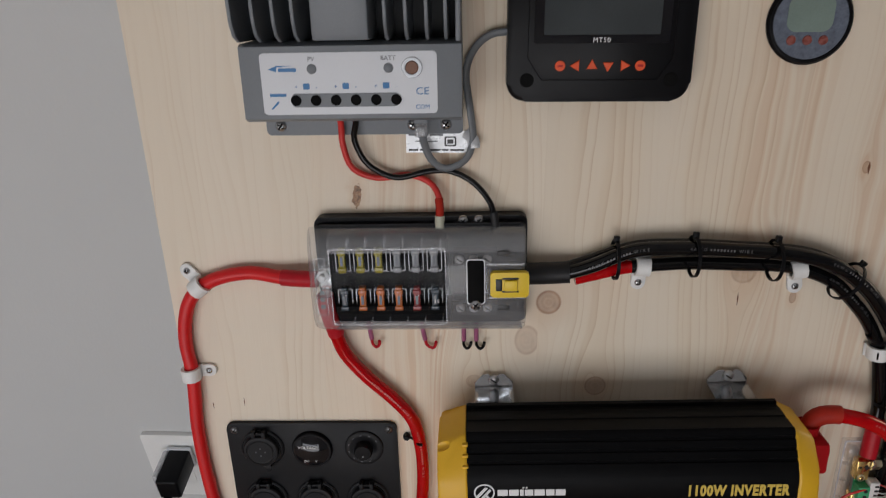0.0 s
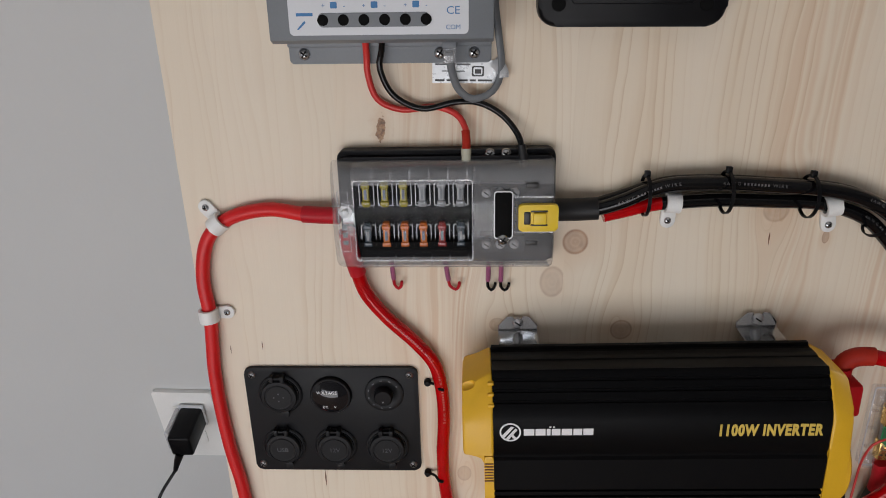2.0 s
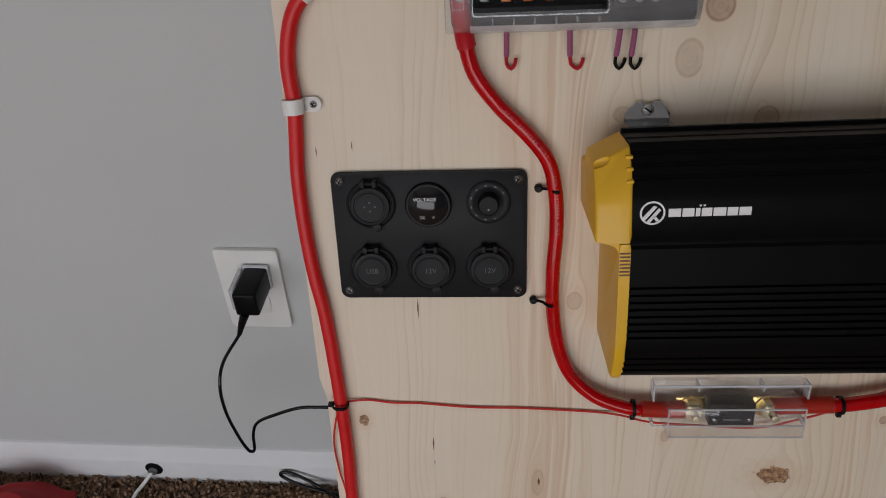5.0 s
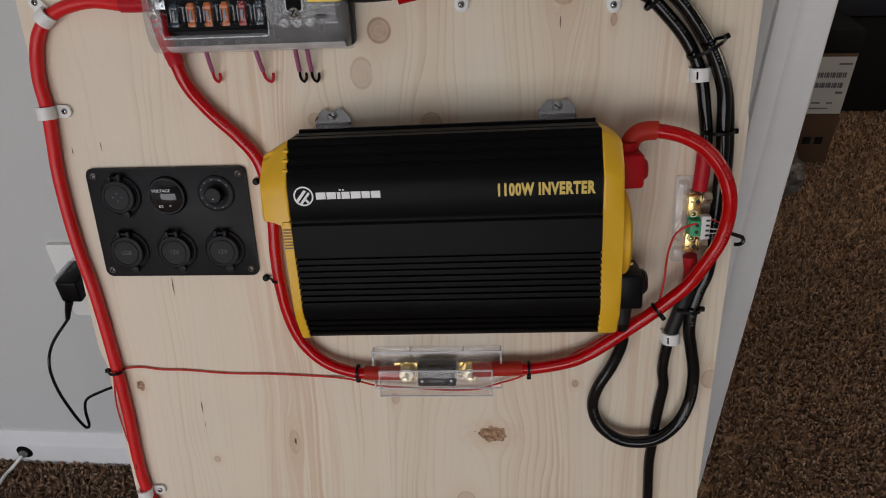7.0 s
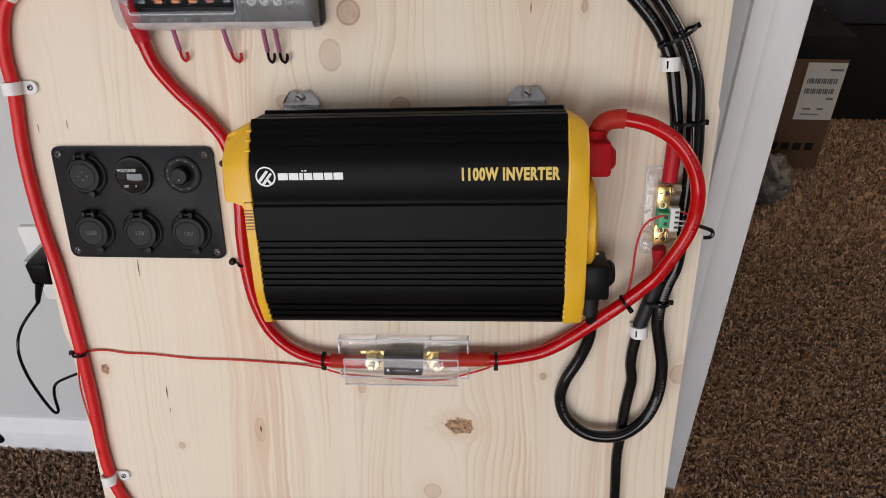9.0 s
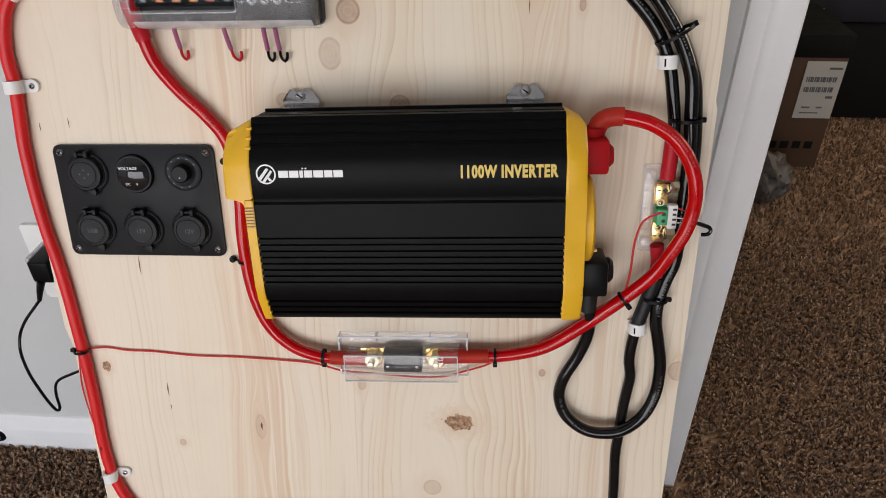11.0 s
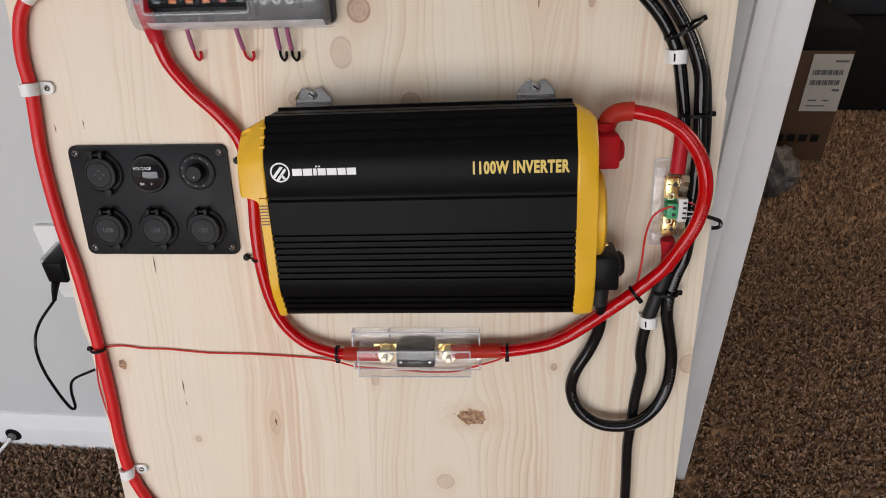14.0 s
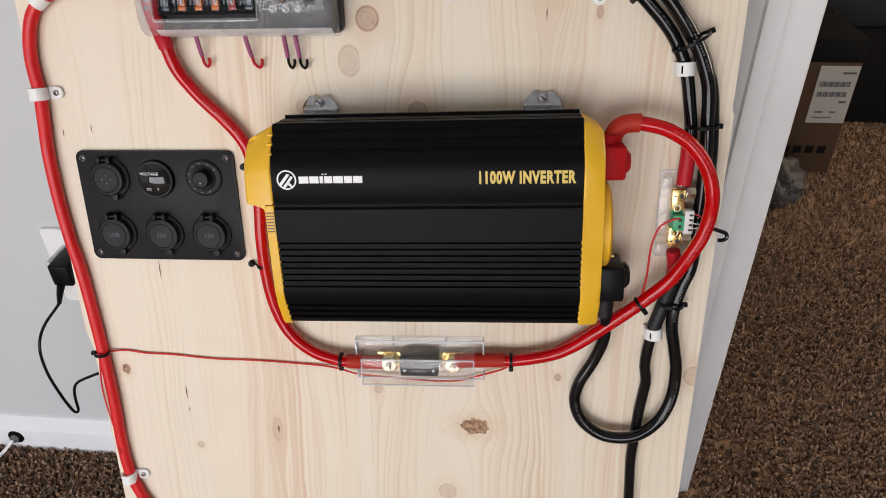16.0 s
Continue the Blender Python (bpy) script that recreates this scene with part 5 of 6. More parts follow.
for i, kind in enumerate("oludro"):
    x, z = -0.0275 + 0.0110 * i, -0.0400
    if kind == "o":
        pts = [(x + 0.0036 * math.cos(2 * math.pi * k / 20), z + 0.0036 * math.sin(2 * math.pi * k / 20)) for k in range(20)]
    else:
        a0 = {"l": 180, "u": 90, "d": 270, "r": 0}[kind]
        pts = [(x + 0.0044 * math.cos(radians(a0 + 120 * k)), z + 0.0044 * math.sin(radians(a0 + 120 * k))) for k in range(3)]
    key = part("key", prism(pts, -0.0224, -0.0213, bevel=0.0004, seg=1), ORANGE_KEY, rm, "orange rubber key")
    if kind == "o":
        part("print_bar", box(x - 0.0018, x + 0.0018, -0.0226, -0.0224, z - 0.0007, z + 0.0007), RED_SHRINK, key)
for x in (-0.0500, 0.0500):
    part("screw_recess", turned([(0.0, -0.0195), (0.0046, -0.0195), (0.0050, -0.0189), (0.0, -0.0189)], (x, 0, -0.0500), "y", 24), HOLE, rm)

# ---- round gauge ----
ga = thing("round_gauge", on_board(0.1700, 1.2180, 0.0), "round black gauge with green display under protective film", "gauge")
part("bezel", turned([(0.0, -0.0005), (0.0290, -0.0005), (0.0295, -0.0030), (0.0280, -0.0050), (0.0262, -0.0052), (0.0258, -0.0044), (0.0, -0.0044)], (0, 0, 0), "y", 56), BLACK_PLASTIC, ga)
part("film", turned([(0.0, -0.0048), (0.0255, -0.0048), (0.0255, -0.0045), (0.0, -0.0045)], (0, 0, 0), "y", 48), FILM, ga, "crinkled protective film")
part("screen", prism(rounded_rect(-0.0165, 0.0150, -0.0070, 0.0170, 0.007), -0.0054, -0.0048), LCD_GREEN, ga, "greenish display window")
for i in range(3):
    part("key", turned([(0.0, -0.0058), (0.0030, -0.0056), (0.0034, -0.0048), (0.0, -0.0048)], (-0.0115 + 0.0110 * i, 0, -0.0125), "y", 16), GAUGE_KEY, ga)

# ---- cables and fixings on the board ----
def cable(name, points, r, material, label, category="cable", step=0.004, seg=14):
    root = thing(name, BOARD, label, category)
    part("sheath", tube(points, r, seg, step), material, root)
    return root


def sleeve(root, points, r, material, label=""):
    return part("heat_shrink", tube(points, r, 16, 0.003), material, root, label)


GLYPHS = {}


def glyph(ch):
    if ch not in GLYPHS:
        fc = bpy.data.curves.new("fc", "FONT")
        fc.body, fc.size, fc.resolution_u = ch, 1.0, 2
        tmp = new("tmp_text", fc)
        GLYPHS[ch] = bpy.data.meshes.new_from_object(tmp.evaluated_get(bpy.context.evaluated_depsgraph_get()))
        bpy.data.objects.remove(tmp)
        bpy.data.curves.remove(fc)
    return GLYPHS[ch]


def print_line(root, points, r, material, starts, size=0.0034):
    """Faint print along the side of a cable that faces the room: the gauge, bars in place of the maker's name, and a word."""
    line = spline(points, 0.0005)
    out = Vector((0.12, -1, 0.25)).normalized()
    for s in starts:
        bm = bmesh.new()
        i = int(s * (len(line) - 1))
        for ch in "4AWG |||||||| WIRE":
            if i + 6 >= len(line):
                break
            a, d = line[i], (line[i + 4] - line[i]).normalized()
            flip = -1 if d.x < -0.2 or (abs(d.x) < 0.2 and d.z > 0) else 1
            side = d.cross(out).normalized() * -1
            lift = side.cross(d).normalized()
            if lift.dot(out) < 0:
                lift = -lift
            base = a + lift * (r + 0.00012) - side * size * 0.33
            m = Matrix((d, side, lift)).transposed().to_4x4()
            m.translation = base
            if ch == "|":
                q = [m @ Vector(p) for p in ((0, size * 0.05, 0), (0.0013, size * 0.05, 0), (0.0013, size * 0.55, 0), (0, size * 0.55, 0))]
                bm.faces.new([bm.verts.new(p) for p in q])
                i += 5
            elif ch == " ":
                i += 3
            else:
                me = glyph(ch).copy()
                me.transform(m @ Matrix.Diagonal((size, size, size, 1)))
                bm.from_mesh(me)
                i += int(max(v.co.x for v in glyph(ch).vertices) * size / 0.0005) + 2
                bpy.data.meshes.remove(me)
        part("print", bm, material, root)


R4 = 0.0057
A = [(-0.186, -0.014, 1.0240), (-0.200, -0.012, 1.0235), (-0.215, -0.010, 1.0235), (-0.241, -0.0067, 1.0260), (-0.264, -0.0067, 1.0225), (-0.281, -0.0067, 1.0150), (-0.294, -0.0067, 1.0020), (-0.301, -0.0067, 0.983),
     (-0.3035, -0.0067, 0.960), (-0.3015, -0.0067, 0.934), (-0.3025, -0.0067, 0.908), (-0.304, -0.0067, 0.878), (-0.3025, -0.0067, 0.838), (-0.2985, -0.0067, 0.797), (-0.2925, -0.0067, 0.760), (-0.288, -0.0067, 0.713),
     (-0.284, -0.0067, 0.655), (-0.282, -0.0067, 0.607), (-0.2815, -0.0067, 0.557), (-0.277, -0.0067, 0.517), (-0.262, -0.0067, 0.478), (-0.235, -0.0067, 0.445), (-0.205, -0.0067, 0.420)]
c = cable("red_cable", A, R4, RED_SATIN, "thick red battery cable down the edge of the board")
sleeve(c, [A[0], A[1], A[2]], 0.0068, RED_SHRINK, "red heat-shrink sleeve")

B = [(-0.1785, -0.024, 1.0150), (-0.1775, -0.022, 1.0020), (-0.1760, -0.017, 0.989), (-0.1745, -0.013, 0.978), (-0.168, -0.010, 0.956), (-0.151, -0.009, 0.9335), (-0.128, -0.009, 0.911), (-0.1125, -0.009, 0.8905), (-0.106, -0.009, 0.863), (-0.1045, -0.009, 0.833),
     (-0.1055, -0.009, 0.803), (-0.104, -0.009, 0.769), (-0.098, -0.0095, 0.735), (-0.086, -0.010, 0.707), (-0.065, -0.012, 0.688), (-0.040, -0.014, 0.6795), (-0.022, -0.014, 0.678), (0.006, -0.014, 0.679)]
c = cable("red_cable", B, R4, RED_PVC, "thick red cable curving from fuse block to fuse holder")
sleeve(c, [B[0], B[1], B[2], (-0.1750, -0.0142, 0.982), (-0.1735, -0.0125, 0.975)], 0.0068, RED_SHRINK)
sleeve(c, [(-0.026, -0.014, 0.6785), (-0.01, -0.014, 0.6785), (0.009, -0.014, 0.679)], 0.0069, ORANGE_SHRINK)
print_line(c, B, R4, INK_CABLE_RED, (0.22, 0.36))

LOOP = [(0.2075, -0.036, 0.9000), (0.2080, -0.036, 0.9085), (0.2105, -0.036, 0.9165), (0.2165, -0.037, 0.9215), (0.2250, -0.038, 0.9230), (0.234, -0.039, 0.9222), (0.250, -0.040, 0.9185), (0.266, -0.041, 0.910), (0.278, -0.042, 0.898),
        (0.287, -0.042, 0.883), (0.292, -0.042, 0.866), (0.293, -0.040, 0.848), (0.290, -0.038, 0.829), (0.283, -0.035, 0.811), (0.271, -0.030, 0.786), (0.257, -0.027, 0.769), (0.243, -0.024, 0.754), (0.226, -0.020, 0.737),
        (0.206, -0.018, 0.7195), (0.190, -0.016, 0.7065), (0.171, -0.016, 0.6970), (0.139, -0.015, 0.689), (0.117, -0.014, 0.6875), (0.080, -0.014, 0.6845)]
c = cable("red_cable", LOOP, 0.0060, RED_PVC, "thick red cable looping from inverter to fuse holder")
part("heat_shrink", tube([LOOP[0], LOOP[1], LOOP[2], LOOP[3], LOOP[4], (0.2290, -0.0384, 0.9230)], 0.0079, 16, 0.003, flat=0.86), ORANGE_SHRINK, c, "orange-red heat-shrink sleeve")
sleeve(c, [(0.128, -0.0145, 0.6882), (0.117, -0.014, 0.6875), (0.095, -0.014, 0.686), (0.080, -0.014, 0.6845)], 0.0072, ORANGE_SHRINK)
print_line(c, LOOP, 0.0060, INK_CABLE_RED, (0.14, 0.33, 0.53, 0.68))

TOPLINE = [(-0.0215, -0.016, 1.0315), (-0.005, -0.0135, 1.0312), (0.013, -0.0140, 1.0325), (0.032, -0.0160, 1.0395), (0.050, -0.0165, 1.0480), (0.069, -0.0165, 1.0530), (0.107, -0.0165, 1.0540), (0.141, -0.0165, 1.0525), (0.170, -0.0165, 1.0510),
           (0.196, -0.0165, 1.0470), (0.219, -0.0165, 1.0385), (0.240, -0.0165, 1.0230), (0.257, -0.016, 1.0035), (0.273, -0.014, 0.980)]
RIGHT = [(0.2830, -0.013, 0.958), (0.287, -0.012, 0.942), (0.289, -0.012, 0.919), (0.291, -0.012, 0.898), (0.292, -0.012, 0.868), (0.2925, -0.011, 0.840), (0.2925, -0.011, 0.810), (0.291, -0.011, 0.788), (0.286, -0.011, 0.772), (0.2815, -0.011, 0.750),
         (0.2815, -0.011, 0.730), (0.2855, -0.011, 0.711), (0.2905, -0.011, 0.684), (0.289, -0.012, 0.653), (0.278, -0.014, 0.6275), (0.257, -0.016, 0.6115), (0.229, -0.014, 0.6090), (0.207, -0.011, 0.6225), (0.198, -0.010, 0.644),
         (0.201, -0.011, 0.666), (0.212, -0.012, 0.690), (0.219, -0.014, 0.712), (0.2200, -0.018, 0.731), (0.2180, -0.022, 0.745), (0.2145, -0.026, 0.757)]
N1 = TOPLINE + RIGHT
c = cable("black_cable", N1, R4, BLACK_PVC, "thick black cable looping round to the inverter")
sleeve(c, TOPLINE[:3], 0.0088, BLACK_SHRINK, "black heat-shrink sleeve")
print_line(c, N1, R4, INK_CABLE, (0.055, 0.14, 0.26, 0.33, 0.58, 0.70, 0.82))
N2 = [(0.062, -0.007, 1.0350), (0.075, -0.007, 1.0362), (0.090, -0.007, 1.0375), (0.109, -0.007, 1.0385), (0.143, -0.007, 1.0380), (0.183, -0.007, 1.0365), (0.216, -0.007, 1.0260), (0.236, -0.007, 1.0095), (0.2545, -0.007, 0.988),
      (0.267, -0.007, 0.963), (0.2735, -0.007, 0.935), (0.2770, -0.008, 0.912), (0.2765, -0.010, 0.890), (0.2755, -0.0125, 0.868)]
c = cable("black_cable", N2, 0.0054, BLACK_PVC, "thick black cable clipped along the board to the shunt")
sleeve(c, [(0.2768, -0.0092, 0.902), (0.2765, -0.0105, 0.886), (0.2755, -0.0125, 0.866)], 0.0064, RED_SHRINK, "red heat-shrink sleeve")
print_line(c, N2, 0.0054, INK_CABLE, (0.46,))
N3 = [(0.012, -0.0090, 1.0345), (0.033, -0.0058, 1.0405), (0.052, -0.0055, 1.0475), (0.072, -0.0055, 1.0520), (0.108, -0.0055, 1.0530), (0.142, -0.0055, 1.0515), (0.172, -0.0055, 1.0500), (0.200, -0.0055, 1.0460), (0.224, -0.0055, 1.0360),
      (0.247, -0.0055, 1.0190), (0.266, -0.0055, 0.996), (0.281, -0.0055, 0.973), (0.2905, -0.0055, 0.948), (0.2950, -0.0055, 0.920), (0.2975, -0.0055, 0.893), (0.2982, -0.0055, 0.860), (0.2972, -0.0055, 0.822), (0.2935, -0.0055, 0.795), (0.2895, -0.0055, 0.775)]
c = cable("black_cable", N3, 0.0050, BLACK_PVC, "black cable tied in the bundle beside the shunt")
N4 = [(0.2740, -0.0125, 0.8040), (0.2768, -0.011, 0.788), (0.2760, -0.010, 0.772), (0.2705, -0.009, 0.747), (0.2660, -0.0085, 0.730), (0.2635, -0.0085, 0.713), (0.2620, -0.008, 0.698), (0.2622, -0.007, 0.684), (0.2648, -0.0065, 0.669), (0.2632, -0.006, 0.650),
      (0.2615, -0.006, 0.632), (0.2605, -0.006, 0.606), (0.2590, -0.0065, 0.578), (0.2615, -0.0065, 0.530), (0.265, -0.0065, 0.43), (0.268, -0.0065, 0.32), (0.268, -0.0065, 0.285)]
c = cable("black_cable", N4, 0.0052, BLACK_PVC, "thick black cable running from the shunt to the floor")
sleeve(c, [(0.2735, -0.0128, 0.8060), (0.2766, -0.011, 0.790), (0.2764, -0.0102, 0.775)], 0.0062, RED_SHRINK)
sleeve(c, [(0.2764, -0.0100, 0.774), (0.2705, -0.009, 0.747), (0.2655, -0.0085, 0.727)], 0.0064, BLACK_SHRINK, "grey-black heat-shrink sleeve")
RB = [(0.018, -0.0100, 1.0255), (0.034, -0.0085, 1.0290), (0.050, -0.0075, 1.0330), (0.063, -0.0070, 1.0352)]
cable("red_cable", RB, 0.0053, RED_PVC, "short red cable end tucked under the black bundle")

T1 = [(-0.283, -0.004, 0.6695), (-0.262, -0.002, 0.6712), (-0.240, -0.002, 0.6690), (-0.214, -0.0018, 0.6690), (-0.170, -0.0018, 0.6665), (-0.124, -0.0018, 0.6670), (-0.066, -0.002, 0.6655), (-0.040, -0.004, 0.6640), (-0.020, -0.006, 0.6600),
      (0.0, -0.007, 0.6590), (0.030, -0.007, 0.6580), (0.060, -0.007, 0.6570), (0.085, -0.006, 0.6585), (0.104, -0.006, 0.6650), (0.125, -0.007, 0.6735), (0.140, -0.008, 0.683), (0.170, -0.009, 0.6985), (0.2, -0.010, 0.7195), (0.225, -0.013, 0.741), (0.243, -0.018, 0.756)]
cable("thin_red_wire", T1, 0.0010, RED_WIRE, "thin red sensing wire run across the board", "wire", 0.004, 8)
cable("thin_red_wire", [(-0.284, -0.0150, 0.672), (-0.290, -0.008, 0.655), (-0.2955, -0.003, 0.625), (-0.2930, -0.003, 0.595), (-0.2870, -0.006, 0.570), (-0.2810, -0.0150, 0.552)], 0.0009, RED_WIRE, "thin red wire bowed beside the thick red cable", "wire", 0.004, 8)
cable("thin_red_wire", [(0.2745, -0.0225, 0.8395), (0.266, -0.024, 0.8375), (0.257, -0.022, 0.830), (0.2525, -0.020, 0.811), (0.2515, -0.020, 0.784), (0.2485, -0.024, 0.768), (0.2425, -0.031, 0.757)], 0.0010, RED_WIRE, "thin red wire from the shunt terminal", "wire", 0.004, 8)
CR = [(-0.1600, -0.020, 1.1600), (-0.1600, -0.013, 1.1450), (-0.1600, -0.010, 1.131), (-0.154, -0.006, 1.1125), (-0.136, -0.003, 1.1045), (-0.113, -0.003, 1.1070), (-0.0965, -0.006, 1.1025), (-0.0885, -0.011, 1.092), (-0.0878, -0.016, 1.0750)]
c = cable("red_wire", CR, 0.0024, RED_WIRE, "red supply wire from controller to fuse block", "wire")
sleeve(c, [(-0.0885, -0.0115, 1.0910), (-0.0878, -0.0140, 1.0840), (-0.0878, -0.016, 1.0775)], 0.0032, ORANGE_SHRINK)
part("terminal", tube([(-0.0878, -0.0158, 1.0785), (-0.0878, -0.0165, 1.0690)], 0.0038, 12), TAN_SHRINK, c, "pale crimp terminal")
CB = [(-0.1475, -0.020, 1.1600), (-0.1490, -0.014, 1.148), (-0.1510, -0.011, 1.135), (-0.142, -0.008, 1.116), (-0.121, -0.008, 1.1062), (-0.0965, -0.0075, 1.1110), (-0.079, -0.006, 1.1105), (-0.062, -0.008, 1.1022), (-0.0495, -0.013, 1.088), (-0.0455, -0.017, 1.0730)]
c = cable("black_wire", CB, 0.0023, BLACK_PVC, "black supply wire from controller to fuse block", "wire")
sleeve(c, [(-0.0470, -0.0155, 1.0815), (-0.0455, -0.017, 1.0730), (-0.0452, -0.017, 1.0660)], 0.0033, BLACK_SHRINK)
GC = [(-0.1005, -0.022, 1.1480), (-0.0990, -0.018, 1.136), (-0.094, -0.013, 1.1215), (-0.0835, -0.010, 1.1140), (-0.0690, -0.008, 1.1195), (-0.0630, -0.006, 1.1350), (-0.0655, -0.005, 1.158), (-0.0685, -0.005, 1.184), (-0.062, -0.005, 1.201), (-0.051, -0.006, 1.2100), (-0.0385, -0.008, 1.2120)]
c = thing("grey_cord", BOARD, "flat grey data cord from controller to display", "cord")
part("sheath", tube(GC, 0.0028, 12, flat=0.55), GREY_CORD, c)


def hook(x, z, dx, top, tail, name_label):
    r = thing("wire_stub", BOARD, name_label, "wire")
    part("sleeve", tube([(x, -0.014, z + 0.004), (x + dx * 0.2, -0.010, z - 0.006), (x + dx * 0.4, -0.006, z - 0.014)], 0.0020, 10), top, r)
    part("tail", tube([(x + dx * 0.4, -0.006, z - 0.013), (x + dx * 0.6, -0.004, z - 0.020), (x + dx + 0.003, -0.004, z - 0.0235), (x + dx + 0.0055, -0.005, z - 0.020), (x + dx + 0.0060, -0.007, z - 0.016)], 0.0013, 8), tail, r)
    return r


hook(-0.1460, 0.982, 0.001, PURPLE, RED_SHRINK, "red wire stub with plum sleeve and hooked end")
hook(-0.1030, 0.982, 0.005, PURPLE, RED_SHRINK, "red wire stub with plum sleeve below the fuse block")
hook(-0.0690, 0.982, 0.000, PURPLE, BLACK_PVC, "black wire stub with plum sleeve and hooked end")
hook(-0.0590, 0.982, 0.001, PURPLE, BLACK_PVC, "black wire stub with plum sleeve below the fuse block")


def clip(x, z, turn, bow=0.0068, reach=0.013, material=NYLON):
    """A nylon P-clip: a strap bent over the cable and a flat tab with a screw. The cable runs along local z, the tab points to +x."""
    c = thing("cable_clip", BOARD @ pose(x, 0, z, 0, turn, 0), "white nylon clip screwed to the board", "cable clip", "cable clips on the board")
    path = [(reach, -0.0018)] + [(bow * 1.05, -0.0018)]
    for k in range(9):
        a = radians(-35 + 250 * k / 8)
        path.append((bow * math.cos(a), -0.0082 - bow * math.sin(a) * 1.0))
    t = 0.0013
    own = bmesh.new()
    rows = []
    n = len(path)
    for i, (px, py) in enumerate(path):
        a, b = path[max(i - 1, 0)], path[min(i + 1, n - 1)]
        d = Vector((b[0] - a[0], b[1] - a[1])).normalized()
        nr = Vector((-d.y, d.x)) * t
        w = 0.0055
        rows.append([own.verts.new(q) for q in ((px - nr.x, min(py - nr.y, -0.0002), -w), (px + nr.x, min(py + nr.y, -0.0002), -w), (px + nr.x, min(py + nr.y, -0.0002), w), (px - nr.x, min(py - nr.y, -0.0002), w))])
    for a, b in zip(rows, rows[1:]):
        for k in range(4):
            own.faces.new((a[k], a[(k + 1) % 4], b[(k + 1) % 4], b[k]))
    own.faces.new(rows[0])
    own.faces.new(rows[-1])
    part("strap", own, material, c)
    if reach < 0.010:
        part("slot", box(0.0030, 0.0046, -0.0158, -0.0135, -0.0032, 0.0032, 0.0003), HOLE, c)
        return c
    part("tab", prism(rounded_rect(bow * 0.95, reach + 0.0060, -0.0056, 0.0056, 0.0050), -0.0034, -0.0004, bevel=0.0007), material, c)
    screw_head(reach, 0.0, -0.0036, 0.0029, c, ZINC, 2)
    return c


clip(-0.2850, 1.0135, -130, reach=0.0160)
clip(-0.3020, 0.9325, -3, reach=0.0140)
clip(0.0705, 1.0360, 93, reach=0.0160)
clip(0.1900, 1.0350, 80, reach=0.0170)
clip(0.2660, 0.9635, 176, bow=0.0072, reach=0.0075)
clip(0.2660, 0.7220, 175, bow=0.0072, reach=0.0075)
clip(-0.2790, 0.5165, -5, reach=0.0140)


def cable_tie(x, z, turn, r, y=-0.009, head=(1, 0)):
    """A black tie: a band round the bundle (which runs along local z) and its locking head."""
    c = thing("cable_tie", BOARD @ pose(x, 0, z, 0, turn, 0), "black nylon tie pulled round the cable", "cable tie", "cable ties on the board")
    part("band", turned([(r, -0.0013), (r + 0.0010, -0.0013), (r + 0.0010, 0.0013), (r, 0.0013), (r, -0.0013)], (0, y, 0), "z", 24), BLACK_PLASTIC, c)
    part("head", box(r * head[0] - 0.001, r * head[0] + 0.0042, y - 0.0020, y + 0.0020, -0.0021, 0.0021, 0.0006), BLACK_PLASTIC, c)
    return c


cable_tie(-0.2850, 0.6700, 182, 0.0066)
cable_tie(-0.0330, 0.6790, 90, 0.0068, -0.014)
cable_tie(0.1340, 0.6880, 88, 0.0068, -0.0148)
cable_tie(0.2470, 0.7570, 52, 0.0071, -0.0245)
cable_tie(0.0480, 1.0430, -90, 0.0150, -0.0130)
cable_tie(0.1075, 1.0465, -90, 0.0155, -0.0135)
cable_tie(0.1690, 1.0440, -88, 0.0155, -0.0135)
cable_tie(0.2260, 1.0275, -55, 0.0155, -0.0135)
cable_tie(0.2675, 0.9850, -30, 0.0155, -0.0125)
cable_tie(0.2855, 0.9165, -2, 0.0128, -0.009)
cable_tie(0.2780, 0.7530, 2, 0.0110, -0.010)
for x, z in ((-0.1190, 0.8690), (-0.1195, 0.7735)):
    c = thing("cable_tie", on_board(x, z), "black tie mount beside the red cable", "cable tie", "cable ties on the board")
    part("head", turned([(0.0, -0.0060), (0.0022, -0.0058), (0.0032, -0.0040), (0.0032, -0.0004), (0.0, -0.0004)], (0, 0, 0), "y", 16), BLACK_PLASTIC, c)
    part("band", tube([(0.002, -0.003, 0.0), (0.0075, -0.008, 0.001), (0.0110, -0.0150, 0.001), (0.0150, -0.0158, 0.001)], 0.0012, 8), BLACK_PLASTIC, c)
c = thing("wire_tail", BOARD, "black wire tail hooked out behind the cables", "wire")
part("sheath", tube([(0.292, -0.006, 0.829), (0.303, -0.010, 0.8275), (0.3115, -0.012, 0.8255), (0.3170, -0.012, 0.8235), (0.3185, -0.012, 0.8200), (0.3160, -0.012, 0.8172), (0.3110, -0.011, 0.8165)], 0.0018, 8), BLACK_PVC, c)

